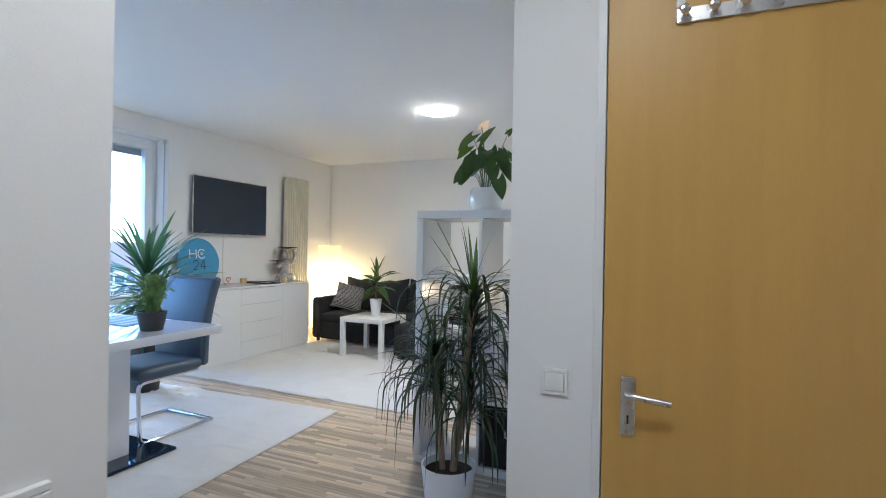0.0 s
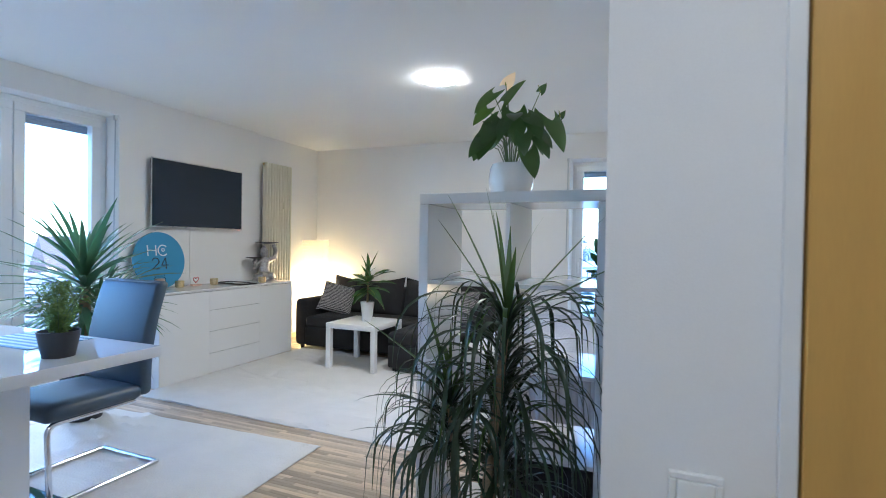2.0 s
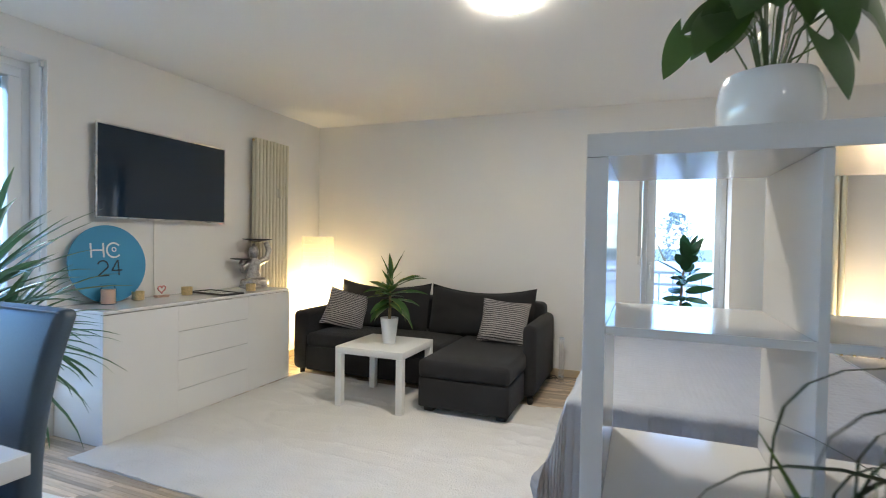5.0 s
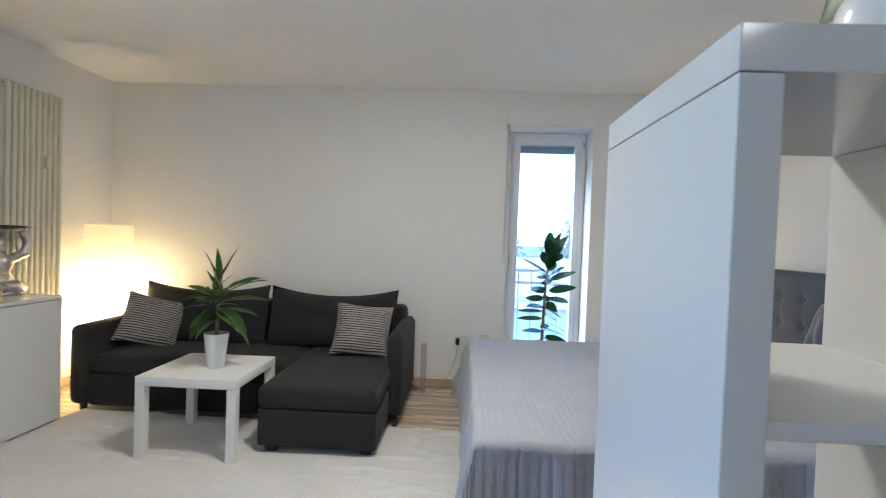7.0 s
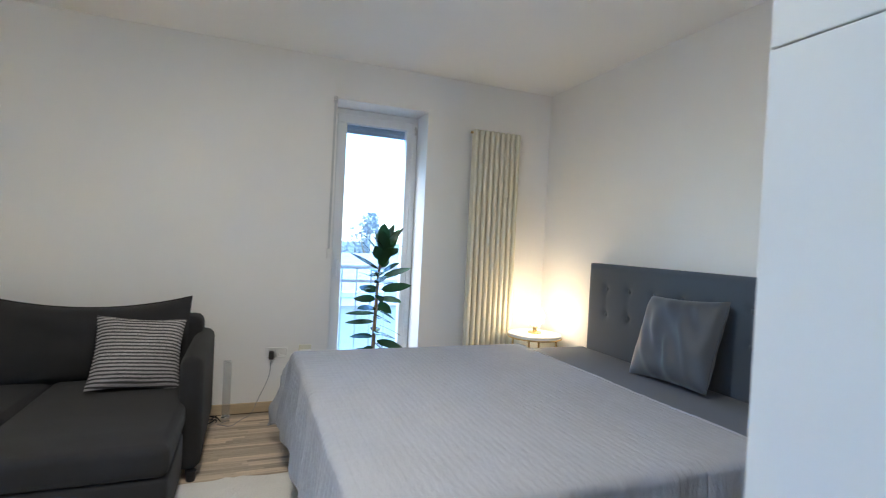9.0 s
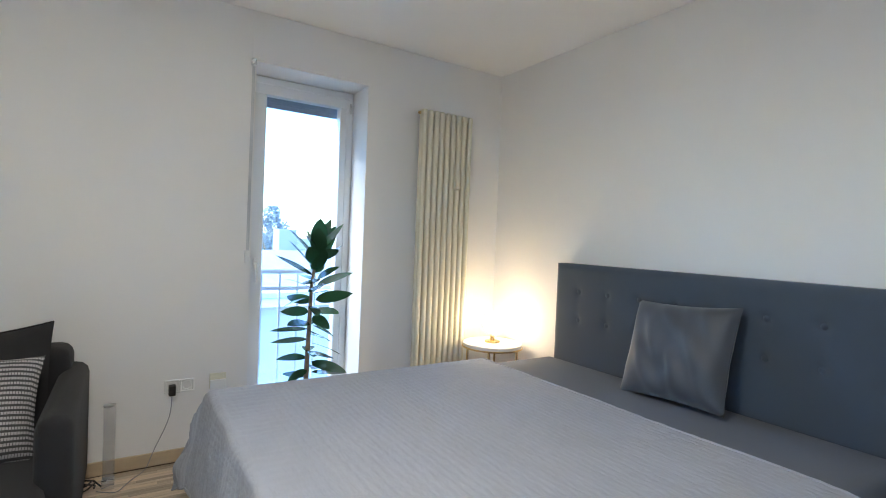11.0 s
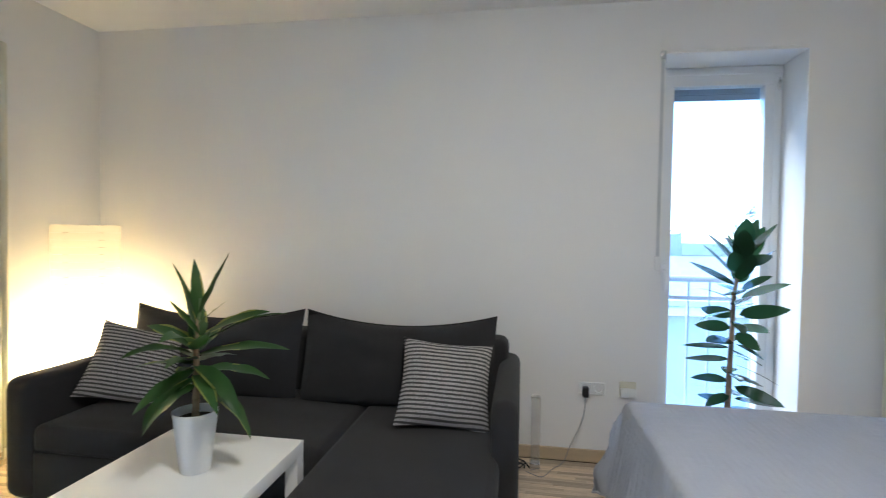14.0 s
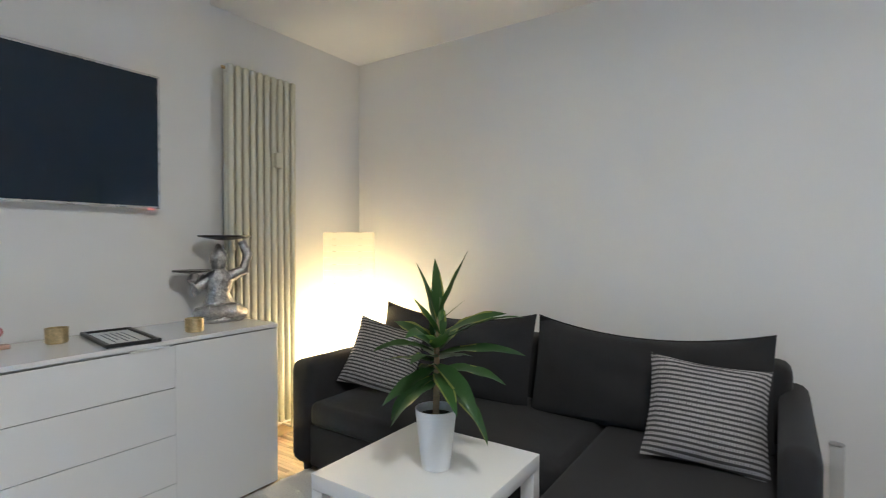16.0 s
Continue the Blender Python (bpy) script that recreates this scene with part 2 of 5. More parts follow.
def paper(name, color, clear=0.0):
    m = bpy.data.materials.new(name)
    m.use_nodes = True
    nt = m.node_tree
    n, link = nt.nodes, nt.links.new
    t, d, mx = n.new("ShaderNodeBsdfTranslucent"), n.new("ShaderNodeBsdfDiffuse"), n.new("ShaderNodeMixShader")
    ns = n.new("ShaderNodeTexNoise")
    ns.inputs["Scale"].default_value = 40
    rp = n.new("ShaderNodeMapRange")
    rp.inputs["To Min"].default_value, rp.inputs["To Max"].default_value = 0.55, 0.75
    link(ns.outputs["Fac"], rp.inputs["Value"])
    link(rp.outputs["Result"], mx.inputs[0])
    t.inputs[0].default_value = d.inputs[0].default_value = (*color, 1)
    link(d.outputs[0], mx.inputs[1])
    link(t.outputs[0], mx.inputs[2])
    through_, last = n.new("ShaderNodeBsdfTransparent"), n.new("ShaderNodeMixShader")
    last.inputs[0].default_value = clear
    link(mx.outputs[0], last.inputs[1])
    link(through_.outputs[0], last.inputs[2])
    link(last.outputs[0], n["Material Output"].inputs[0])
    return m


WALL = mat("white_wall_paint", (0.82, 0.81, 0.795), 0.85, vary=0.025, scale=1.2, fine=300, bump=0.00022)
CEIL = mat("white_ceiling_paint", (0.86, 0.86, 0.855), 0.9, vary=0.015, scale=0.8, fine=260, bump=0.0004)
GLOSS = mat("white_high_gloss", (0.80, 0.80, 0.80), 0.12, vary=0.01, scale=2, coat=0.3)
TABLEG = mat("white_mirror_gloss", (0.80, 0.80, 0.80), 0.05, vary=0.01, scale=2, coat=0.5)
SHELFW = mat("white_lacquered_board", (0.73, 0.73, 0.73), 0.12, vary=0.012, scale=2, spec=0.35)
SATIN = mat("white_satin_foil", (0.78, 0.78, 0.77), 0.42, vary=0.015, scale=3, fine=300)
PVC = mat("white_window_plastic", (0.80, 0.81, 0.82), 0.3, vary=0.015, scale=4)
SWITCHW = mat("white_switch_plastic", (0.82, 0.82, 0.80), 0.3, vary=0.01)
OAK = mat("light_oak_strip", (0.49, 0.39, 0.285), 0.4, vary=0.26, scale=7, fine=70, rand=0.38, stretch=(1, 14, 1), bump=0.0003)
OAKI = mat("light_oak_floor", (0.49, 0.39, 0.285), 0.4, vary=0.26, scale=7, fine=70, rand=0.38, rand_island=True, stretch=(1, 14, 1), bump=0.0003)
JOINT = mat("floor_joint", (0.10, 0.07, 0.05), 0.9)
SKIRT = mat("light_wood_skirting", (0.52, 0.41, 0.27), 0.4, vary=0.12, scale=3, stretch=(1, 1, 8))
BEECH = mat("beech_veneer", (0.56, 0.33, 0.082), 0.42, vary=0.07, scale=2.2, fine=40, stretch=(10, 10, 0.7), bump=0.0002)
STEEL = mat("brushed_steel", (0.62, 0.62, 0.62), 0.28, 1.0, vary=0.04, scale=20)
CHROME = mat("chrome", (0.75, 0.76, 0.78), 0.08, 1.0, vary=0.02)
BRASS = mat("brass", (0.72, 0.52, 0.25), 0.25, 1.0, vary=0.06)
GOLDF = mat("gold_leaf_frame", (0.62, 0.44, 0.12), 0.32, 1.0, vary=0.16, scale=60, fine=300, stretch=(1, 1, 1), bump=0.0008)
RUG = mat("cream_pile", (0.71, 0.69, 0.66), 0.95, vary=0.07, scale=4, fine=140, bump=0.006, bump_scale=90, sheen=0.3)
CHAR = mat("charcoal_fabric", (0.0165, 0.0165, 0.0185), 0.9, vary=0.3, scale=5, fine=420, bump=0.0012, sheen=0.05)
# black leather; the blue in its base colour stands for reflected sky
LEATHER = mat("black_leather_sky_tint", (0.036, 0.070, 0.112), 0.46, spec=0.8, vary=0.15, scale=6, fine=180, bump=0.0008, bump_scale=160)
SEAM = mat("piping_thread", (0.25, 0.26, 0.28), 0.6)
SLATE = mat("slate_blue_fabric", (0.058, 0.074, 0.099), 0.85, vary=0.12, scale=5, fine=500, bump=0.0008, sheen=0.2)
SHEETM = mat("grey_jersey_sheet", (0.148, 0.165, 0.200), 0.85, vary=0.06, scale=4, fine=400, bump=0.0006)
QUILT = mat("pale_grey_quilt", (0.375, 0.390, 0.428), 0.8, vary=0.07, scale=5, fine=200, bump=0.004, bump_scale=30, sheen=0.1, stretch=(2.2, 1, 1.5))
SATING = mat("grey_satin", (0.058, 0.064, 0.076), 0.52, vary=0.12, scale=8, fine=200, sheen=0.3)
CREAM = mat("cream_radiator_enamel", (0.70, 0.67, 0.53), 0.35, vary=0.03, scale=3)
CERAM = mat("white_glazed_ceramic", (0.80, 0.80, 0.80), 0.1, vary=0.01, coat=0.4)
MATTEPOT = mat("white_matte_pot", (0.78, 0.79, 0.80), 0.4, vary=0.02)
BLACKPOT = mat("anthracite_pot", (0.030, 0.032, 0.036), 0.5, vary=0.1)
SOIL = mat("potting_soil", (0.035, 0.024, 0.016), 0.95, vary=0.4, scale=60, bump=0.006, bump_scale=90)
BARK = mat("pale_bark", (0.30, 0.22, 0.14), 0.85, vary=0.25, scale=25, fine=90, bump=0.002, stretch=(1, 1, 3))
LEAFD = leafy("dark_strap_leaf", (0.026, 0.046, 0.026), 0.32, 0.2, vary=0.25, scale=9, rand=0.35)
LEAFT = leafy("fresh_strap_leaf", (0.052, 0.092, 0.032), 0.35, vary=0.2, scale=9, rand=0.3)
LEAFY = leafy("yucca_leaf", (0.055, 0.115, 0.078), 0.3, vary=0.2, scale=8, rand=0.3)
LEAFC = leafy("corn_plant_leaf", (0.030, 0.074, 0.024), 0.3, vary=0.25, scale=12, rand=0.25)
LEAFV = leafy("yellow_leaf_margin", (0.17, 0.19, 0.055), 0.35, vary=0.15)
LEAFF = leafy("rubber_plant_leaf", (0.030, 0.075, 0.045), 0.18, vary=0.15, scale=7, rand=0.25, coat=0.3)
LEAFA = leafy("anthurium_leaf", (0.034, 0.075, 0.024), 0.3, 0.22, vary=0.2, scale=7, rand=0.4)
LEAFB = leafy("feathery_leaf", (0.14, 0.20, 0.075), 0.5, vary=0.3, rand=0.3)
LEAFN = leafy("young_anthurium_leaf", (0.055, 0.105, 0.028), 0.3, 0.4, vary=0.2, scale=7, rand=0.3)
STEM = mat("green_stem", (0.10, 0.16, 0.06), 0.5, vary=0.15)
SPATHE = leafy("pink_spathe", (0.72, 0.56, 0.54), 0.4, vary=0.08)
# navy base colour imitates the window's blue reflection in the television
SCREEN = mat("black_glass_blue_tint", (0.008, 0.019, 0.038), 0.04, vary=0.02, coat=0.25, spec=0.4)
BLACKP = mat("black_plastic", (0.015, 0.015, 0.016), 0.4, vary=0.05)
BLUE = mat("blue_printed_board", (0.055, 0.29, 0.52), 0.45, vary=0.03, scale=3)
PRINTW = mat("white_print", (0.80, 0.82, 0.84), 0.5, vary=0.02)
PRINTD = mat("dark_blue_print", (0.02, 0.035, 0.06), 0.5, vary=0.02)
SILVER = mat("antique_silver", (0.46, 0.45, 0.44), 0.3, 0.9, vary=0.42, scale=38, bump=0.006, bump_scale=55)
DARKM = mat("black_metal_plate", (0.03, 0.03, 0.032), 0.3, 0.6, vary=0.1)
PAPERW = mat("printed_paper", (0.66, 0.67, 0.66), 0.6, vary=0.06, scale=14)
ART = mat("grey_drawing", (0.36, 0.35, 0.36), 0.7, vary=0.35, scale=9, fine=40)
PEACH = mat("peach_candle_wax", (0.62, 0.40, 0.32), 0.35, vary=0.05, coat=0.4)
PINK = mat("pink_enamel_wire", (0.62, 0.24, 0.24), 0.4, vary=0.08)
GOLDT = mat("gold_foil_glass", (0.70, 0.55, 0.30), 0.3, 0.7, vary=0.25, scale=90)
VASEM = mat("brown_ceramic", (0.52, 0.43, 0.33), 0.55, vary=0.18, scale=14, bump=0.002)
MATBAMB = mat("blue_slat", (0.10, 0.22, 0.33), 0.5, vary=0.15, scale=12)
MATPALE = mat("pale_blue_slat", (0.50, 0.58, 0.62), 0.5, vary=0.12, scale=12)
STRIPE = striped("black_and_cream_weave", (0.052, 0.050, 0.052), (0.40, 0.38, 0.375), "Z", 0.0178, 0.54, other="X", other_period=0.0085, duty2=0.82)
PANE = glass("window_glass")
CLEAR = glass("clear_glass", (0.98, 0.98, 0.97), 0.0, 1.06)
ACRYL = paper("frosted_acrylic", (0.80, 0.81, 0.82), 0.88)
RICE = paper("white_rice_paper", (0.63, 0.60, 0.54))
SPOTDIM = paper("spot_dimming_paper", (0.63, 0.60, 0.54), 0.45)
DOME = glow("lit_opal_diffuser", (1.0, 0.89, 0.73), LAMP_CEILING)
DOMEH = glow("lit_hall_diffuser", (1.0, 0.95, 0.88), LAMP_HALL)
BULB = glow("warm_bulb", (1.0, 0.72, 0.42), LAMP_BEDSIDE)
LEDR = glow("red_standby_light", (1.0, 0.05, 0.02), 0.12)
ALU = mat("grey_shutter_slats", (0.25, 0.29, 0.34), 0.45, 0.3, vary=0.04)
STRAP = mat("grey_webbing", (0.54, 0.55, 0.56), 0.8, vary=0.15, fine=500)
RAIL = mat("galvanised_railing", (0.55, 0.57, 0.60), 0.45, 0.3, vary=0.08)
GROUNDM = mat("winter_meadow", (0.13, 0.15, 0.09), 0.95, vary=0.3, scale=0.4, fine=8)
TILE = mat("grey_roof_tile", (0.12, 0.12, 0.13), 0.7, vary=0.15, scale=4, rand=0.2)
RENDERW = mat("house_render", (0.42, 0.40, 0.37), 0.9, vary=0.05, scale=1)
PALEROOF = mat("pale_concrete_roof_tile", (0.36, 0.37, 0.39), 0.8, vary=0.14, scale=3, stretch=(1, 9, 1))
WHITEW = mat("white_house_render", (0.72, 0.71, 0.69), 0.9, vary=0.05, scale=1)
ROOFR = mat("dark_red_roof", (0.22, 0.13, 0.11), 0.8, vary=0.15, scale=2)
DARKWIN = mat("dark_house_window", (0.05, 0.06, 0.07), 0.1)
# foliage colour lightened and greyed to stand for outdoor haze and glare
FOL = mat("haze_paled_foliage", (0.22, 0.25, 0.25), 0.9, vary=0.2, scale=3, rand_island=True, rand=0.2)


# ---- the setting ----
XW, XN, YF, XE, HC = -4.16, -4.20, 6.55, 0.95, 2.48      # west wall, niche, north wall, east wall, ceiling
W1 = (1.12, 3.77, 0.06, 2.29)                            # west window: y, y, sill, head
W2 = (-0.812, -0.13, 0.10, 2.20)                         # north window: x, x, sill, head


def wall(name, boxes, label):
    bm = bmesh.new()
    for b in boxes:
        box(*b, bm=bm)
    return solid(name, bm, WALL, label, "wall", kind="structure", smooth=False)


T = 0.36
wall("wall_west", [
    (XW - T, XW, 0.605, W1[0], 0, HC), (XW - T, XW, W1[0], W1[1], 0, W1[2]), (XW - T, XW, W1[0], W1[1], W1[3], HC),
    (XW - T, XW, W1[1], 5.385, 0, HC), (XW - T, XN, 5.385, YF + T, 0, HC)], "white painted wall with a glazed balcony door widened out of view")
wall("wall_north", [
    (XN, W2[0], YF, YF + T, 0, HC), (W2[0], W2[1], YF, YF + T, 0, W2[2]), (W2[0], W2[1], YF, YF + T, W2[3], HC),
    (W2[1], XE + 0.12, YF, YF + T, 0, HC)], "white painted wall behind the sofa with a narrow window")
wall("wall_east", [(XE, XE + 0.12, 3.55, YF, 0, HC)], "white painted wall behind the bed")
wall("wall_alcove", [(0.05, XE + 0.12, 3.43, 3.55, 0, HC)], "white painted wall beside the bed")
wall("wall_corner", [(-0.068, 0.05, 1.845, 3.55, 0, HC)], "white painted wall with a gold-framed picture")
wall("wall_hall_north", [(0.05, 0.195, 1.845, 1.965, 0, HC), (0.195, 1.08, 1.845, 1.965, 2.03, HC), (1.08, 1.35, 1.845, 1.965, 0, HC)], "white painted hall wall around the wooden door")
wall("wall_hall_west", [(-0.44, -0.32, -1.5, 0.725, 0, HC)], "white painted hall wall")
wall("wall_hall_south", [(-0.44, 1.47, -1.62, -1.5, 0, HC)], "plain white hall wall")
wall("wall_hall_east", [(1.35, 1.47, -1.5, 1.965, 0, HC)], "plain white hall wall")
wall("wall_south", [(XW - T, -0.44, 0.605, 0.725, 0, HC)], "plain white wall of the dining corner")
solid("ceiling", box(XW - T, XE + 0.4, -1.62, YF + T, HC, HC + 0.2), CEIL, "plain white painted ceiling", "ceiling", kind="structure", smooth=False)

floor = solid("floor", box(XW - T, XE + 0.4, -1.62, YF + T, -0.12, -0.012), JOINT, "light oak strip parquet floor", "floor", kind="structure", smooth=False)
# the shutter box strip over the narrow window
solid("trim", box(W2[0] - 0.02, W2[1] + 0.0, YF - 0.006, YF, W2[3] + 0.012, 2.335), WALL, "white shutter box cover over the window", "trim", kind="structure", smooth=False)


def skirting(bxs):
    bm = bmesh.new()
    for b in bxs:
        box(*b, bevel=0.003, seg=1, bm=bm)
    solid("baseboard", bm, SKIRT, "light wooden skirting board", "baseboard", kind="structure", smooth=False)


H = 0.07
skirting([(XN + 0.014, W2[0], YF - 0.014, YF, 0.001, H), (W2[0], W2[1], YF - 0.014, YF, 0.001, H), (W2[1], XE, YF - 0.014, YF, 0.001, H)])
skirting([(XN, XN + 0.014, 5.39, YF, 0.001, H)])
skirting([(XE - 0.014, XE, 3.564, YF - 0.014, 0.001, H), (0.05, XE, 3.55, 3.564, 0.001, H)])
skirting([(-0.082, -0.068, 1.845, 3.55, 0.001, H)])
skirting([(XW, XW + 0.014, 0.725, W1[0], 0.001, H)])


# ---- windows ----
def frame_bars(x0, x1, z0, z1, w, y0, y1, bm=None, bev=0.004):
    """Four bars around an opening, in the plane of x and z."""
    bm = bm or bmesh.new()
    box(x0, x1, y0, y1, z1 - w, z1, bev, 1, bm)
    box(x0, x1, y0, y1, z0, z0 + w, bev, 1, bm)
    box(x0, x0 + w, y0, y1, z0 + w, z1 - w, bev, 1, bm)
    box(x1 - w, x1, y0, y1, z0 + w, z1 - w, bev, 1, bm)
    return bm


def sash(parent, x0, x1, z0, z1, transom, y, handle):
    leaf = part("window_sash", frame_bars(x0, x1, z0, z1, 0.075, y - 0.035, y + 0.035), PVC, parent)
    if transom:
        part("transom", box(x0 + 0.075, x1 - 0.075, y - 0.033, y + 0.033, transom - 0.04, transom + 0.04, 0.004, 1), PVC, leaf)
    cells = [(z0 + 0.075, transom - 0.04), (transom + 0.04, z1 - 0.075)] if transom else [(z0 + 0.075, z1 - 0.075)]
    for a, b in cells:
        p = part("pane", box(x0 + 0.07, x1 - 0.07, y - 0.006, y + 0.006, a - 0.005, b + 0.005), PANE, leaf)
        p.visible_shadow = False
    if handle:
        hx = x0 + 0.037 if handle < 0 else x1 - 0.037
        bm = box(hx - 0.014, hx + 0.014, y - 0.047, y - 0.036, 1.01, 1.08, 0.004)
        tube(bent([(hx, y - 0.04, 1.045), (hx, y - 0.085, 1.045), (hx, y - 0.085, 0.93)], 0.015), 0.009, bm=bm)
        part("window_handle", bm, PVC, leaf)
    return leaf


def shutter(parent, x0, x1, y, z0, z1):
    n = max(1, round((z1 - z0) / 0.04))
    for i in range(n):
        a = z0 + (z1 - z0) * i / n
        part("shutter_slat", box(x0, x1, y, y + 0.012, a + 0.0003, a + (z1 - z0) / n - 0.0003, 0.003, 1), ALU, parent)


# narrow north window, in world coordinates
win2 = thing("window_1", pose(-0.47, 6.8, W2[2]), "narrow white plastic balcony window with a raised roller shutter", "window", kind="structure")
wf = part("window_frame", frame_bars(W2[0] + 0.002, W2[1] - 0.002, W2[2], W2[3], 0.045, 6.795, 6.865), PVC, win2, here=False)
sash(wf, W2[0] + 0.042, W2[1] - 0.014, W2[2] + 0.045, W2[3] - 0.03, 0, 6.835, -1)
shutter(win2, W2[0] + 0.06, W2[1] - 0.06, 6.89, 2.035, 2.18)
for o in win2.children:
    if o.name.startswith("shutter_slat"):
        o.matrix_parent_inverse = PLACE[win2].inverted()
part("hinge", box(-0.158, -0.144, 6.782, 6.799, 2.06, 2.13, 0.004, 2), STEEL, win2, here=False)
part("window_sill", box(W2[0], W2[1], 6.55, 6.795, W2[2] - 0.002, W2[2] + 0.012, 0.004, 1), PVC, win2, "flat white inner sill", here=False)

# wide west window, built in its own axes and turned to the wall
win1 = thing("window_2", pose(-4.40, W1[0], 0, 0, 0, 90), "white balcony door, unseen leaves added for daylight, raised roller shutter", "window", kind="structure")
L1 = W1[1] - W1[0]
wf1 = part("window_frame", frame_bars(0.002, L1 - 0.002, W1[2], W1[3], 0.045, -0.075, -0.005), PVC, win1)
mid = 3.095 - W1[0]
# the first two leaves are out of view, added to let in more daylight
for k in range(3):
    a = 0.04 + (mid - 0.04) * k / 3
    sash(wf1, a + 0.003, a + (mid - 0.04) / 3 - 0.003, W1[2] + 0.04, W1[3] - 0.03, 0.70, -0.035, 0)
sash(wf1, mid + 0.003, L1 - 0.04, W1[2] + 0.04, W1[3] - 0.03, 0.70, -0.035, -1)
shutter(win1, 0.05, L1 - 0.06, 0.02, 2.12, 2.28)
# white blocks on the slats stand for daylight coming through the slots
bm = bmesh.new()
for i in range(22):
    box(mid + 0.08 + i * 0.024, mid + 0.092 + i * 0.024, 0.016, 0.020, 2.186, 2.196, bm=bm)
part("light_slot", bm, PRINTW, win1, "row of white blocks painted as daylight in the shutter slots")
part("window_sill", box(0, L1, -0.24, -0.075, W1[2] - 0.002, W1[2] + 0.012, 0.004, 1), PVC, win1, "flat white inner sill")


def strap(name, p0, p1, face, label):
    """A shutter strap with its guide above and its winder below. face: the way the wall looks."""
    f = Vector(face)
    t = thing(name, pose(*p1), label, "shutter strap")
    s = f.cross(Vector((0, 0, 1))) * 0.008
    bm = bmesh.new()
    a, b = Vector(p0), Vector(p1)
    vs = [bm.verts.new(v) for v in (a - s + f * 0.012, a + s + f * 0.012, b + s + f * 0.02, b - s + f * 0.02, a - s + f * 0.010, a + s + f * 0.010, b + s + f * 0.018, b - s + f * 0.018)]
    for q in ((0, 1, 2, 3), (7, 6, 5, 4), (0, 4, 5, 1), (1, 5, 6, 2), (2, 6, 7, 3), (3, 7, 4, 0)):
        bm.faces.new([vs[i] for i in q])
    part("webbing", bm, STRAP, t, here=False, smooth=False)
    for p, w, h, nm in ((a, 0.013, 0.02, "guide"), (b, 0.014, 0.035, "winder")):
        ext = Vector((abs(s.x) / 0.008 * w + abs(f.x) * 0.012, abs(s.y) / 0.008 * w + abs(f.y) * 0.012, h))
        c = p + f * 0.012
        part(nm, box(c.x - ext.x, c.x + ext.x, c.y - ext.y, c.y + ext.y, c.z - h, c.z + h, 0.004, 2), SWITCHW if nm == "winder" else STEEL, t, here=False)


strap("shutter_strap", (XW - 0.035, W1[1], 2.27), (XW - 0.035, W1[1], 0.98), (0, -1, 0), "grey roller shutter strap with its winder on the wall")
strap("shutter_strap", (-0.83, YF, 2.19), (-0.835, YF, 1.10), (0, -1, 0), "grey roller shutter strap with its winder on the wall")


# ---- outside ----
solid("ground", box(-900, 900, -900, 900, -7.4, -7.2), GROUNDM, "winter meadow around the houses", "ground", kind="structure", smooth=False)


def railing(x0, x1, y, z0, z1, m, reach, gap=0.115):
    t = thing("railing", m, "galvanised steel railing outside the window", "railing")
    part("top_rail", tube([(x0, y, z1), (x1, y, z1)], 0.02, 10), RAIL, t)
    part("lower_rail", box(x0, x1, y - 0.01, y + 0.01, z0, z0 + 0.03), RAIL, t)
    part("middle_rail", box(x0, x1, y - 0.008, y + 0.008, z1 - 0.13, z1 - 0.105), RAIL, t)
    for x in (x0, x1):
        for z in (z0 + 0.015, z1):
            part("wall_bracket", box(x - 0.012, x + 0.012, y - reach, y, z - 0.012, z + 0.012), RAIL, t)
    n = int((x1 - x0) / gap)
    me = finish(box(-0.006, 0.006, -0.006, 0.006, 0, z1 - z0 - 0.05, 0, 1), "bar", RAIL)
    for i in range(n + 1):
        o = part("bar", me, RAIL, t)
        o.matrix_basis = pose(x0 + (x1 - x0) * i / n, y, z0 + 0.03)
    return t


railing(-0.42, 0.42, 0, 0.12, 0.985, pose(-0.47, 7.0, 0), 0.095)
railing(-1.36, 1.36, 0, 0.10, 0.93, pose(-4.66, 2.45, 0, 0, 0, 90), 0.145)


def tile_roof(m, w, d, label):
    """A sloping roof with separate tiles; its eave is on the x axis and it rises along y."""
    t = thing("neighbour_roof", m, label, "roof")
    part("roof_deck", box(-w / 2, w / 2, 0, d, -0.12, -0.02), TILE, t)
    me = bmesh.new()
    prof = [(-0.16, 0.0), (-0.11, 0.028), (-0.04, 0.03), (0.02, 0.012), (0.08, 0.0), (0.16, 0.0)]
    rows = [[me.verts.new((x, y, z + dz)) for x, z in prof] for y, dz in ((0.0, 0.03), (0.0, 0.006), (0.40, 0.0))]
    rows = [rows[1], rows[0], rows[2]]
    for a, b in zip(rows, rows[1:]):
        for k in range(len(prof) - 1):
            me.faces.new((a[k], a[k + 1], b[k + 1], b[k]))
    me = finish(me, "roof_tile", TILE)
    for i in range(int(d / 0.34)):
        for j in range(int(w / 0.31)):
            o = part("roof_tile", me, TILE, t)
            o.matrix_basis = pose(-w / 2 + 0.16 + j * 0.31, i * 0.34, 0.0)
    return t


tile_roof(pose(-6.0, 3.4, -0.15, 10, 0, 90), 6.6, 4.2, "grey tiled roof of the neighbouring house")


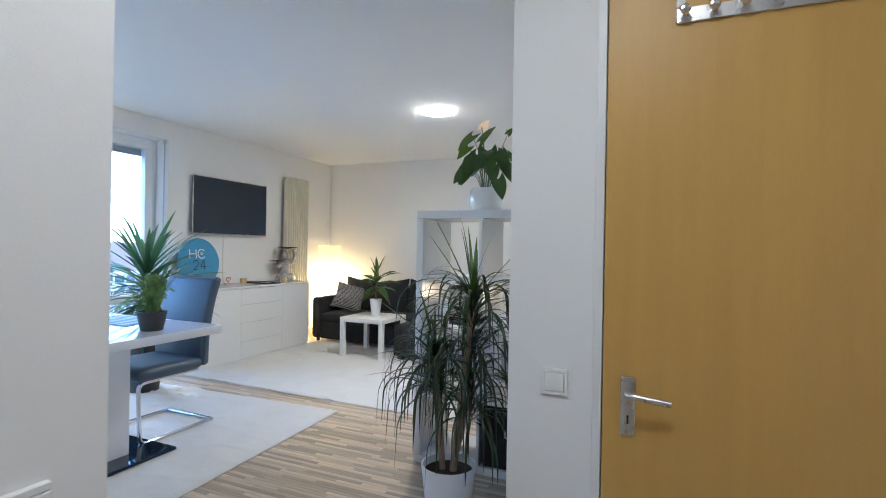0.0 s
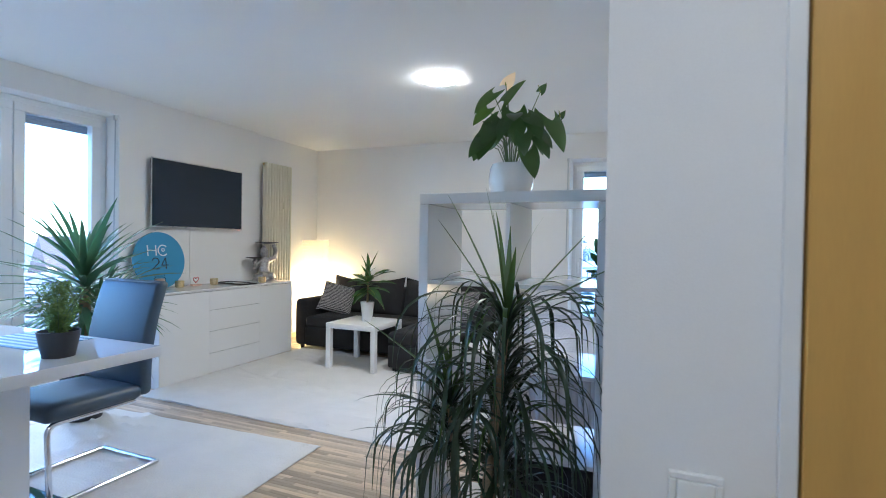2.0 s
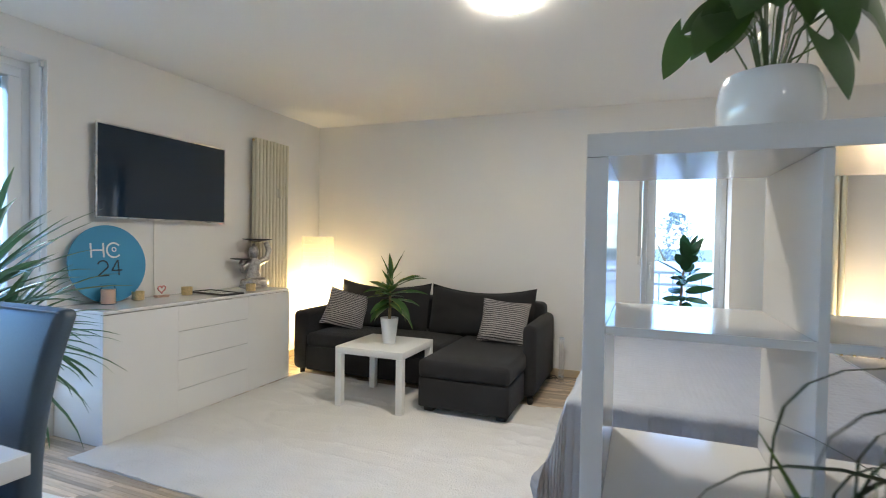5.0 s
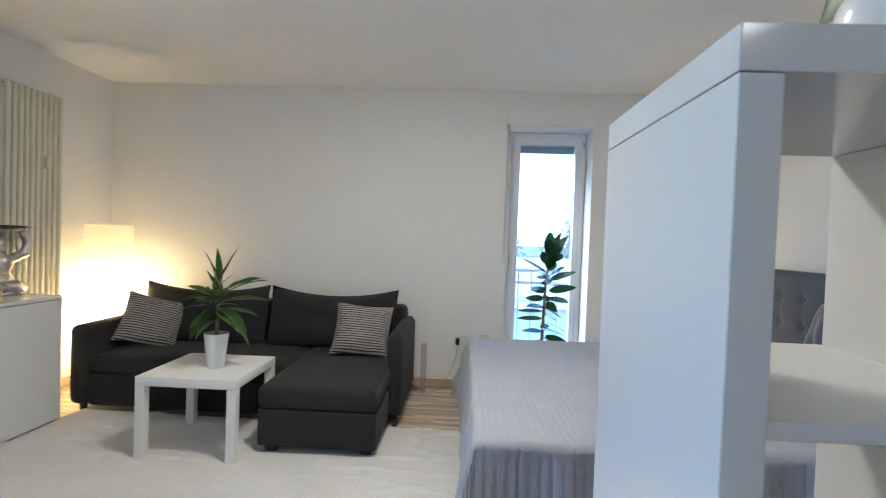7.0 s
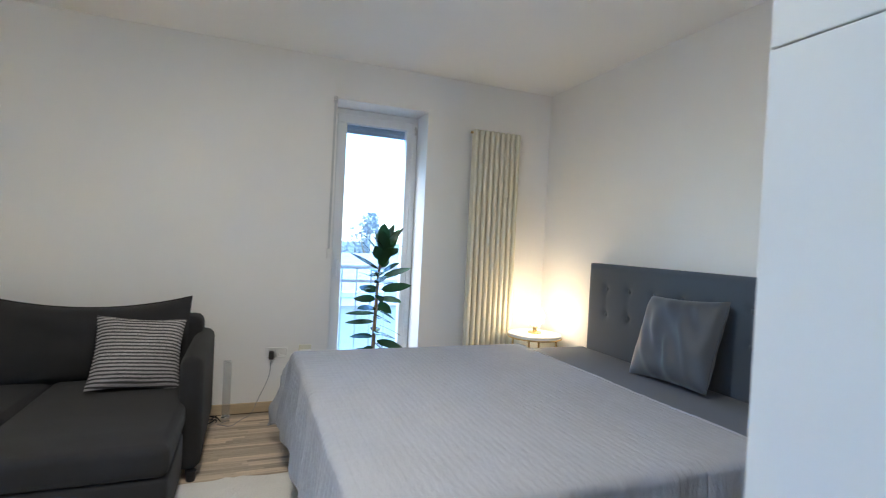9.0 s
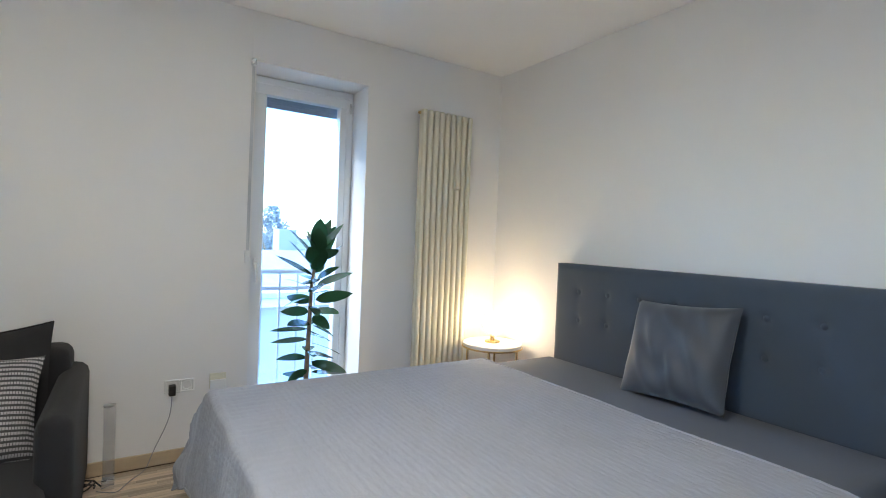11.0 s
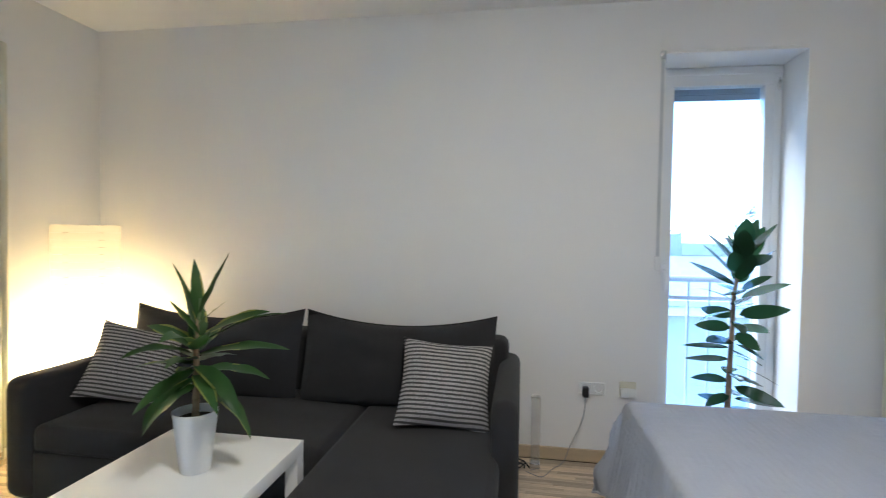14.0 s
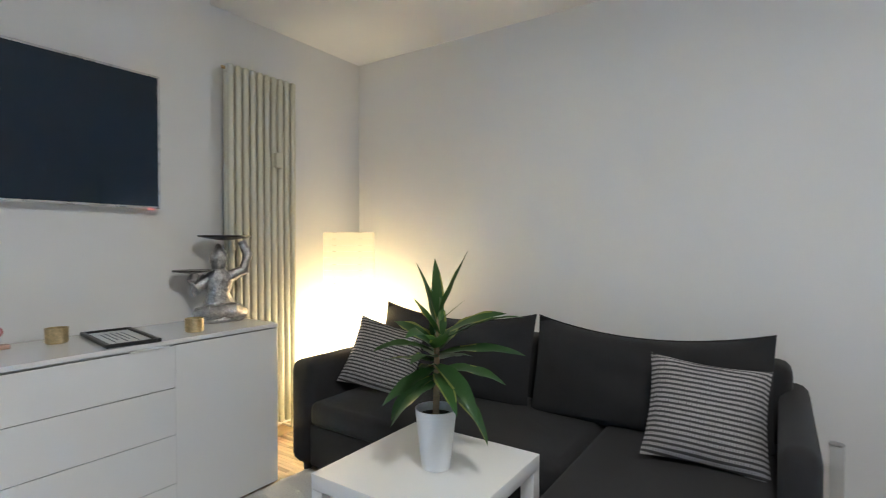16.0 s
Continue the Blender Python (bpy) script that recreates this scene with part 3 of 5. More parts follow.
def house(x, y, rz, w, d, h, roof, label, cover=None, face=None):
    t = thing("house", pose(x, y, -7.2, 0, 0, rz), label, "house", "houses outside the windows")
    part("wall", box(-w / 2, w / 2, -d / 2, d / 2, 0, h), face or RENDERW, t)
    bm = bmesh.new()
    o = 0.5
    v = [bm.verts.new(p) for p in ((-w / 2 - o, -d / 2 - o, h - 0.3), (w / 2 + o, -d / 2 - o, h - 0.3), (w / 2 + o, d / 2 + o, h - 0.3), (-w / 2 - o, d / 2 + o, h - 0.3), (-w / 2 - o, 0, h + roof), (w / 2 + o, 0, h + roof))]
    for q in ((0, 1, 5, 4), (2, 3, 4, 5), (1, 2, 5), (3, 0, 4), (3, 2, 1, 0)):
        bm.faces.new([v[i] for i in q])
    rf = part("roof", bm, cover or ROOFR, t, smooth=False)
    part("chimney", box(w * 0.2, w * 0.2 + 0.6, 0.3, 0.9, h, h + roof + 0.7), RENDERW, rf)
    for side in (-1, 1):
        for lev in range(int(h // 2.8)):
            for k in range(3):
                cx, cz = -w / 2 + w * (k + 0.5) / 3, 1.0 + lev * 2.8
                wn_ = part("window", box(cx - 0.55, cx + 0.55, side * d / 2 - 0.05, side * d / 2 + 0.05, cz, cz + 1.3), PVC, t)
                part("pane", box(cx - 0.47, cx + 0.47, side * d / 2 - 0.06, side * d / 2 + 0.06, cz + 0.08, cz + 1.22), DARKWIN, wn_)
    return t


house(-27, 7, 80, 11, 9, 5.4, 3.0, "rendered house with a dark red gabled roof")
house(-24, 20, 70, 10, 9, 5.4, 3.1, "rendered house with a dark red gabled roof")
house(-34, -6, 95, 12, 9, 5.6, 3.3, "rendered house with a dark red gabled roof")
house(0.5, 20, 4, 12, 7, 6.9, 0.97, "low white rendered house with a pale tiled roof", PALEROOF, WHITEW)
house(-14, 40, 10, 13, 9, 4.6, 2.6, "rendered house with a grey tiled gabled roof", TILE)
house(9, 36, -15, 11, 9, 4.6, 2.8, "rendered house with a grey tiled gabled roof", TILE)


def tree(x, y, h, seed):
    r = random.Random(seed)
    t = thing("tree", pose(x, y, -7.2), "bare-looking green tree beyond the window, leaves paled for haze", "tree", "trees outside the windows")
    bm = tube([(0, 0, 0), (0.1, 0, h * 0.4), (0, 0.1, h * 0.8)], [0.28, 0.18, 0.05], 8)
    for k in range(9):
        a, z = k * 2.4, h * (0.3 + 0.06 * k)
        tube([(0.05, 0, z), (math.cos(a) * 0.8, math.sin(a) * 0.8, z + 0.5), (math.cos(a) * 1.7, math.sin(a) * 1.7, z + 1.3)], [0.09, 0.06, 0.02], 6, bm)
    part("trunk", bm, BARK, t)
    verts, faces = [], []
    # crown kept sparse so that sky showing through adds to the haze
    for k in range(4200):
        a, q = r.random() * 6.283, r.random()
        z = h * (0.3 + 0.7 * q)
        rad = h * 0.24 * (1 - abs(2 * q - 0.8) ** 2 * 0.6) * (0.5 + 0.5 * r.random()) * (0.75 + 0.35 * math.sin(3 * a + 7 * q))
        c = Vector((rad * math.cos(a), rad * math.sin(a), z))
        u = Vector((r.uniform(-1, 1), r.uniform(-1, 1), r.uniform(-1, 1))).normalized() * r.uniform(0.06, 0.12)
        w = u.orthogonal().normalized() * r.uniform(0.02, 0.06)
        i = len(verts)
        verts += [c - u, c + w, c + u, c - w]
        faces.append((i, i + 1, i + 2, i + 3))
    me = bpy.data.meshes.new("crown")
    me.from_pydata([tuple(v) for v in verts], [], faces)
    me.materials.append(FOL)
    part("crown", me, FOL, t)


tree(0.6, 27, 9.9, 3)
tree(-3.6, 29, 9.0, 4)
tree(4.4, 28, 9.7, 5)
tree(8.6, 27, 9.9, 11)
tree(5.0, 30, 9.3, 12)
tree(11.5, 27, 9.6, 13)
tree(-19, 13, 7.6, 6)
tree(-22, -1, 8.0, 8)
tree(-17, 3.5, 6.2, 9)


# ---- hall ----
door = thing("door_1", pose(0.23, 1.84, 0), "closed beech-veneered flush door in a white steel frame", "door", kind="structure")
part("door_frame", box(0.195, 0.222, 1.838, 1.96, 0, 2.005, 0.002, 1, box(1.053, 1.08, 1.838, 1.96, 0, 2.005, 0.002, 1, box(0.195, 1.08, 1.838, 1.96, 2.005, 2.03, 0.002, 1))), SATIN, door, "white lacquered frame", here=False)
leaf = part("door_leaf", box(0.226, 1.049, 1.835, 1.875, 0.008, 2.0, 0.003, 2), BEECH, door, here=False)
# unseen panel added behind the leaf to stop light through the gap
part("rebate", box(0.21, 1.065, 1.882, 1.90, 0.002, 2.012), SATIN, door, here=False)
hd = part("handle_plate", box(0.278, 0.318, 1.826, 1.835, 0.708, 0.880, 0.003, 2), STEEL, door, "brushed steel long plate", here=False)
part("lever", tube(bent([(0.298, 1.830, 0.838), (0.298, 1.775, 0.838), (0.412, 1.775, 0.828)], 0.02, 6), 0.0095, 12), STEEL, hd, "brushed steel lever", here=False)
part("keyhole", box(0.295, 0.301, 1.8245, 1.826, 0.742, 0.768, 0.001, 1), BLACKP, hd, here=False)
rack = thing("coat_rack", pose(0.60, 1.83, 1.90), "white over-door coat rack with six round steel knobs", "coat rack")
part("rail", box(0.408, 0.815, 1.826, 1.832, 1.893, 1.935, 0.002, 1), STEEL, rack, here=False)
part("hanger", box(0.409, 0.431, 1.8255, 1.8315, 1.935, 2.003, 0.001, 1), SATIN, rack, here=False)
part("hanger", box(0.792, 0.814, 1.8255, 1.8315, 1.935, 2.003, 0.001, 1), SATIN, rack, here=False)
kn = finish(lathe([(0, 0), (0.006, 0), (0.006, 0.018), (0.013, 0.024), (0.015, 0.032), (0.011, 0.040), (0, 0.042)], 20), "knob", CHROME)
for i in range(6):
    o = part("knob", kn, CHROME, rack, here=False)
    o.matrix_basis = pose(0.43 + i * 0.0725, 1.826, 1.918, 90, 0, 0)


def light_switch(name, m, label, group=""):
    """A square rocker in a flat frame; its face looks to -y."""
    t = thing(name, m, label, "light switch", group)
    part("cover_frame", frame_bars(-0.041, 0.041, -0.041, 0.041, 0.012, -0.010, 0, bev=0.002), SWITCHW, t)
    part("rocker", box(-0.0285, 0.0285, -0.0125, -0.002, -0.0285, 0.0285, 0.003, 2), SWITCHW, t)
    return t


light_switch("light_switch", pose(0.082, 1.845, 0.836), "white square rocker light switch beside the door")
light_switch("light_switch", pose(-0.32, 0.612, 0.912, 0, 0, 90), "white square rocker light switch on the hall wall")


def dome_lamp(name, x, y, r, h, drop, material, label):
    t = thing(name, pose(x, y, HC), label, "ceiling lamp")
    part("mounting_ring", lathe([(0, 0), (r + 0.004, 0), (r + 0.004, -drop * 0.8), (r, -drop), (0, -drop)], 48), SATIN, t)
    part("diffuser", lathe([(r, -drop - 0.0005)] + [(r * math.cos(a), -drop - 0.0005 - h * math.sin(a)) for a in [i * math.pi / 2 / 7 for i in range(1, 7)]] + [(0, -drop - 0.0005 - h)], 40), material, t, "lit opal glass dome")


dome_lamp("ceiling_lamp", -1.465, 4.345, 0.150, 0.020, 0.004, DOME, "round flat white ceiling lamp, switched on")
dome_lamp("ceiling_lamp", 0.24, 0.66, 0.16, 0.03, 0.004, DOMEH, "small round white hall ceiling lamp, switched on")

# ---- picture ----
pic = thing("picture", pose(-0.07, 2.63, 1.52), "abstract grey drawing in a wide gold frame", "picture")
pf = finish(frame_bars(-0.245, 0.245, 0, 0.62, 0.048, -0.03, -0.002, bev=0.008), "gold_frame", GOLDF)
p = part("gold_frame", pf, GOLDF, pic)
p.matrix_basis = pose(0, 0, 0, 0, 0, -90)
p = part("passepartout", box(-0.2, 0.2, -0.012, -0.006, 0.045, 0.575), PAPERW, pic, "white card mount")
p.matrix_basis = pose(0, 0, 0, 0, 0, -90)
p = part("drawing", box(-0.13, 0.13, -0.014, -0.0125, 0.12, 0.50), ART, pic, "soft grey drawing")
p.matrix_basis = pose(0, 0, 0, 0, 0, -90)

# ---- television wall ----
tv = thing("television", pose(-4.11, 4.555, 1.357), "large flat black television with a thin silver rim on the wall", "television")
part("housing", box(-4.135, -4.108, 4.03, 5.08, 1.37, 1.97, 0.008, 2), BLACKP, tv, here=False)
part("wall_bracket", box(XW + 0.001, -4.135, 4.35, 4.76, 1.5, 1.85), BLACKP, tv, here=False)
bz = part("bezel", frame_bars(4.017, 5.092, 1.356, 1.984, 0.011, 0, 0.012, bev=0.003), STEEL, tv, "thin silver bezel")
bz.matrix_parent_inverse = PLACE[tv].inverted()
bz.matrix_basis = pose(-4.096, 0, 0, 0, 0, 90)
part("screen", box(-4.1075, -4.0985, 4.026, 5.083, 1.366, 1.975), SCREEN, tv, "glossy black screen", here=False)
part("standby_light", box(-4.101, -4.0945, 5.035, 5.06, 1.349, 1.355), LEDR, tv, "small red standby light", here=False)
cable = solid("cable", tube([(XW + 0.012, 4.475, 1.40), (XW + 0.006, 4.475, 1.2), (XW + 0.006, 4.478, 0.9), (XW + 0.02, 4.48, 0.80)], 0.0045, 8), SWITCHW, "thin white cable hanging below the television", "cable")

side = thing("sideboard", pose(-3.93, 4.63, 0), "long white high-gloss sideboard with two doors and drawers", "sideboard")
SB = (3.807, 5.458)
part("top", box(XW + 0.004, -3.706, SB[0] - 0.001, SB[1] + 0.001, 0.778, 0.797, 0.002, 2), GLOSS, side, here=False)
part("side_panel", box(XW + 0.004, -3.728, SB[0], SB[0] + 0.018, 0.0, 0.777, 0.001, 1), GLOSS, side, here=False)
part("side_panel", box(XW + 0.004, -3.728, SB[1] - 0.018, SB[1], 0.0, 0.777, 0.001, 1), GLOSS, side, here=False)
part("carcass", box(XW + 0.006, -3.731, SB[0] + 0.018, SB[1] - 0.018, 0.03, 0.772), SATIN, side, "inner carcass behind the joints", here=False)
D0, D1 = 4.318, 4.957
part("door", box(-3.729, -3.71, SB[0] + 0.001, D0 - 0.0004, 0.012, 0.772, 0.0008, 1), GLOSS, side, here=False)
part("door", box(-3.729, -3.71, D1 + 0.0004, SB[1] - 0.001, 0.012, 0.772, 0.0008, 1), GLOSS, side, here=False)
zs = [0.012, 0.198, 0.401, 0.597, 0.772]
for a, b in zip(zs, zs[1:]):
    part("drawer", box(-3.729, -3.71, D0 + 0.0004, D1 - 0.0004, a + 0.001, b - 0.002, 0.0008, 1), GLOSS, side, here=False)
part("finger_pull", box(-3.712, -3.702, 4.78, 4.93, 0.768, 0.777, 0.002, 1), SATIN, side, "narrow grip under the top", here=False)

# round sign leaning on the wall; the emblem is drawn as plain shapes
disc = thing("round_sign", pose(-4.055, 4.10, 0.798, 0, -6.5, 0), "round blue board with a thin emblem leaning on the wall", "sign")
t = lathe([(0, 0), (0.257, 0), (0.2575, 0.004), (0.257, 0.012), (0, 0.012)], 72)
t.transform(pose(-0.012, 0, 0.2575, 0, 90, 0))
part("board", t, BLUE, disc)


def flat_bar(u0, v0, u1, v1, w, bm):
    a, b = Vector((0, u0, v0)), Vector((0, u1, v1))
    d = (b - a).normalized()
    s = Vector((0, -d.z, d.y)) * w / 2
    q = [a - s, b - s, b + s, a + s]
    lo = [bm.verts.new(p + Vector((0.001, 0, 0))) for p in q]
    hi = [bm.verts.new(p + Vector((0.0025, 0, 0))) for p in q]
    bm.faces.new(hi)
    for i in range(4):
        bm.faces.new((lo[i], lo[(i + 1) % 4], hi[(i + 1) % 4], hi[i]))
    return bm


bm = bmesh.new()
flat_bar(-0.115, 0.30, -0.115, 0.395, 0.011, bm)
flat_bar(-0.035, 0.30, -0.035, 0.395, 0.011, bm)
flat_bar(-0.115, 0.348, -0.035, 0.348, 0.011, bm)
arc = [(0.035 + 0.048 * math.cos(a), 0.347 + 0.048 * math.sin(a)) for a in [radians(40 + i * 20) for i in range(15)]]
for p, q in zip(arc, arc[1:]):
    flat_bar(*p, *q, 0.011, bm)
arc = [(0.036 + 0.014 * math.cos(a), 0.352 + 0.014 * math.sin(a)) for a in [radians(i * 45) for i in range(9)]]
for p, q in zip(arc, arc[1:]):
    flat_bar(*p, *q, 0.008, bm)
part("light_emblem", bm, PRINTW, disc, "thin white emblem lines", smooth=False)
bm = bmesh.new()
arc = [(-0.045 + 0.034 * math.cos(a), 0.245 + 0.034 * math.sin(a)) for a in [radians(160 - i * 22) for i in range(9)]]
for p, q in zip(arc, arc[1:]):
    flat_bar(*p, *q, 0.009, bm)
flat_bar(arc[-1][0], arc[-1][1], -0.082, 0.178, 0.009, bm)
flat_bar(-0.082, 0.180, -0.01, 0.180, 0.009, bm)
flat_bar(0.055, 0.28, 0.012, 0.212, 0.009, bm)
flat_bar(0.012, 0.212, 0.082, 0.212, 0.009, bm)
flat_bar(0.058, 0.28, 0.058, 0.178, 0.009, bm)
part("dark_emblem", bm, PRINTD, disc, "thin dark emblem lines", smooth=False)

TOPZ = 0.798
jar = thing("candle_jar", pose(-4.0, 4.035, TOPZ), "peach scented candle in a glass jar on the sideboard", "candle")
part("wax", lathe([(0, 0.004), (0.041, 0.004), (0.041, 0.095), (0, 0.097)], 28), PEACH, jar, "peach wax")
part("glass_jar", lathe([(0, 0), (0.044, 0), (0.045, 0.004), (0.045, 0.098), (0.036, 0.108), (0.036, 0.118), (0.034, 0.118), (0.034, 0.108), (0.0425, 0.098), (0.0425, 0.004), (0, 0.003)], 28), CLEAR, jar)
part("lid", lathe([(0, 0.119), (0.039, 0.119), (0.040, 0.124), (0.038, 0.132), (0.012, 0.136), (0, 0.137)], 28), CLEAR, jar, "clear glass lid")


def tealight(x, y):
    t = thing("tealight_holder", pose(x, y, TOPZ), "small gold foil glass tealight holder on the sideboard", "tealight holder", "gold tealight holders on the sideboard")
    part("cup", lathe([(0, 0), (0.034, 0), (0.038, 0.004), (0.039, 0.060), (0.036, 0.060), (0.035, 0.008), (0, 0.008)], 28), GOLDT, t)
    part("candle", lathe([(0, 0.009), (0.024, 0.009), (0.024, 0.026), (0, 0.027)], 20), PRINTW, t)


tealight(-4.04, 4.27)
tealight(-4.02, 4.65)
tealight(-3.815, 5.095)
heart = thing("heart_ornament", pose(-4.05, 4.46, TOPZ), "small wire heart on a pink wooden base", "ornament")
part("base", box(-0.02, 0.02, -0.05, 0.05, 0, 0.016, 0.003, 2), PEACH, heart)
hp = []
for i in range(28):
    a = 2 * math.pi * i / 28
    hp.append((0.0, 0.0022 * 16 * math.sin(a) ** 3 * 0.85, 0.058 + 0.0022 * 0.85 * (13 * math.cos(a) - 5 * math.cos(2 * a) - 2 * math.cos(3 * a) - math.cos(4 * a))))
part("heart", tube(hp, 0.005, 8, closed=True), PINK, heart, "pink wire outline")
pf2 = thing("photo_frame", pose(-3.91, 4.83, TOPZ, 0, 0, -8), "black photo frame with a pale print lying on the sideboard", "photo frame")
fb = frame_bars(-0.20, 0.20, -0.095, 0.095, 0.017, 0, 0.014, bev=0.002)
fb.transform(pose(0, 0, 0.0145, -90, 0, 0))
part("frame", fb, BLACKP, pf2)
part("print", box(-0.184, 0.184, -0.079, 0.079, 0.001, 0.006), PAPERW, pf2, "pale printed sheet")
for i in range(5):
    part("printed_line", box(-0.12, 0.12 - 0.05 * (i % 2), -0.045 + i * 0.02, -0.040 + i * 0.02, 0.0062, 0.0068), PRINTD, pf2, "thin dark line of print")

# statue: one plain mesh of a seated figure carrying two plates
bm = bmesh.new()
join(bm, lathe([(0, 0), (0.088, 0), (0.096, 0.012), (0.09, 0.03), (0.07, 0.045), (0, 0.05)], 24), Matrix.Diagonal((0.8, 1.25, 1, 1)))
tube([(0.02, -0.10, 0.035), (0.055, -0.05, 0.05), (0.05, 0.03, 0.045)], [0.030, 0.040, 0.028], 10, bm)
tube([(0.02, 0.10, 0.035), (0.055, 0.05, 0.05), (0.045, -0.03, 0.05)], [0.030, 0.040, 0.028], 10, bm)
tube([(0, -0.02, 0.04), (0, -0.10, 0.04)], [0.04, 0.03], 10, bm)
tube([(0, 0.02, 0.04), (0, 0.10, 0.04)], [0.04, 0.03], 10, bm)
join(bm, lathe([(0, 0.03), (0.07, 0.04), (0.066, 0.09), (0.05, 0.13), (0.066, 0.185), (0.062, 0.215), (0.032, 0.24), (0.026, 0.26)], 20), Matrix.Diagonal((0.75, 1, 1, 1)))
join(bm, lathe([(0, 0.24), (0.03, 0.245), (0.043, 0.275), (0.043, 0.305), (0.034, 0.33), (0.018, 0.342), (0.014, 0.358), (0, 0.365)], 18), Matrix.Diagonal((0.95, 0.9, 1, 1)))
tube([(0, 0.05, 0.205), (0.01, 0.115, 0.24), (0.01, 0.13, 0.31), (0.0, 0.105, 0.375)], [0.030, 0.027, 0.024, 0.020], 10, bm)
tube([(0, -0.05, 0.20), (0.01, -0.105, 0.15), (0.02, -0.115, 0.20), (0.02, -0.10, 0.228)], [0.030, 0.027, 0.024, 0.020], 10, bm)
n_fig = len(bm.faces)
lathe([(0, 0.378), (0.02, 0.378), (0.115, 0.394), (0.120, 0.401), (0.113, 0.400), (0, 0.388)], 28, (0, 0.03, 0), bm)
lathe([(0, 0.228), (0.02, 0.228), (0.082, 0.238), (0.085, 0.243), (0.08, 0.243), (0, 0.235)], 28, (0.02, -0.115, 0), bm)
bm.faces.ensure_lookup_table()
for f in list(bm.faces)[n_fig:]:
    f.material_index = 1
solid("statue", bm, [SILVER, DARKM], "antique silver seated figure carrying two black plates", "statue", m=pose(-4.0, 5.325, TOPZ, 0, 0, -18) @ Matrix.Scale(1.08, 4))


def radiator(m, n, z0, z1, label):
    t = thing("radiator", m, label, "radiator", "tall column radiators")
    p = 0.0455
    bm = bmesh.new()
    for y in (-0.032, 0.0):
        tube([(0, y, z0 + 0.03), (0, y, z1 - 0.03)], 0.0178, 12, bm)
    for z in (z0 + 0.025, z1 - 0.025):
        box(-0.0185, 0.0185, -0.048, 0.016, z - 0.025, z + 0.025, 0.012, 3, bm)
    me = finish(bm, "column", CREAM)
    for i in range(n):
        o = part("column", me, CREAM, t)
        o.matrix_basis = pose((i - (n - 1) / 2) * p, 0, 0)
    for z in (z0 + 0.025, z1 - 0.025):
        part("header_pipe", tube([(-n * p / 2, -0.016, z), (n * p / 2, -0.016, z)], 0.013, 10), CREAM, t)
        for s in (-1, 1):
            part("wall_bracket", box(s * p * 2.5 - 0.012, s * p * 2.5 + 0.012, 0.014, 0.07, z - 0.12, z - 0.08), CREAM, t)
    part("vent_plug", tube([(-n * p / 2 - 0.016, -0.016, z1 - 0.025), (-n * p / 2, -0.016, z1 - 0.025)], 0.009, 10), BRASS, t)
    part("heat_meter", box(p * 1.2, p * 1.2 + 0.036, -0.078, -0.046, z0 + (z1 - z0) * 0.74, z0 + (z1 - z0) * 0.74 + 0.085, 0.004, 2), CREAM, t, "small cream heat meter")
    part("supply_pipe", tube(bent([(n * p / 2 - 0.02, -0.016, z0), (n * p / 2 - 0.02, -0.016, z0 - 0.06), (n * p / 2 - 0.02, 0.07, z0 - 0.06)], 0.02), 0.009, 10), CREAM, t)
    return t


radiator(pose(XN + 0.075, 5.66, 0, 0, 0, 90), 10, 0.13, 2.155, "tall cream column radiator in the corner niche")
radiator(pose(0.41, YF - 0.075, 0), 9, 0.13, 2.095, "tall cream column radiator beside the window")

# ---- sofa corner ----
lamp = thing("floor_lamp", pose(-3.955, 6.2, 0), "white rice-paper floor lamp glowing warmly behind the sofa", "floor lamp")
R = 0.163
part("shade", lathe([(R + 0.0015 * math.sin(i * 2.1), 0.03 + 1.23 * i / 44) for i in range(45)], 40), RICE, lamp, "tall paper cylinder")
me = finish(tube([((R + 0.003) * math.cos(a), (R + 0.003) * math.sin(a), 0) for a in [2 * math.pi * i / 40 for i in range(40)]], 0.0012, 5, closed=True), "rib", STEEL)
for i in range(32):
    o = part("rib", me, STEEL, lamp)
    o.matrix_basis = pose(0, 0, 0.035 + 1.222 * i / 31, rnd.uniform(-0.35, 0.35), rnd.uniform(-0.35, 0.35), 0)
# half-clear disc added over the open shade to weaken its spot on the ceiling
part("shade_top", lathe([(0, 1.2535), (R - 0.003, 1.252), (R - 0.003, 1.254), (0, 1.2555)], 40), SPOTDIM, lamp, "added thin paper disc that dims the ceiling spot")
part("base_plate", lathe([(0, 0), (R, 0), (R, 0.022), (0.03, 0.028), (0, 0.028)], 32), SATIN, lamp)
part("stem", tube([(0, 0, 0.028), (0, 0, 0.50)], 0.008, 10), STEEL, lamp)
bulb = new("floor_lamp_light", bpy.data.lights.new("floor_lamp_light", "POINT"))
bulb.data.energy, bulb.data.color, bulb.data.shadow_soft_size = LAMP_FLOOR, (1.0, 0.74, 0.38), 0.13
bulb.location = (-3.955, 6.2, 0.53)

sofa = thing("sofa", pose(-2.65, 6.0, 0), "charcoal fabric corner sofa with a chaise and loose back cushions", "sofa")
part("base", soft_box(-3.63, -1.64, 5.585, 6.47, 0.05, 0.27, 0.02), CHAR, sofa, here=False)
part("back_frame", soft_box(-3.70, -1.60, 6.28, 6.49, 0.27, 0.70, 0.05), CHAR, sofa, here=False)
part("armrest", soft_box(-3.775, -3.625, 5.575, 6.49, 0.045, 0.585, 0.055), CHAR, sofa, here=False)
part("armrest", soft_box(-1.650, -1.540, 5.62, 6.49, 0.045, 0.605, 0.05), CHAR, sofa, here=False)
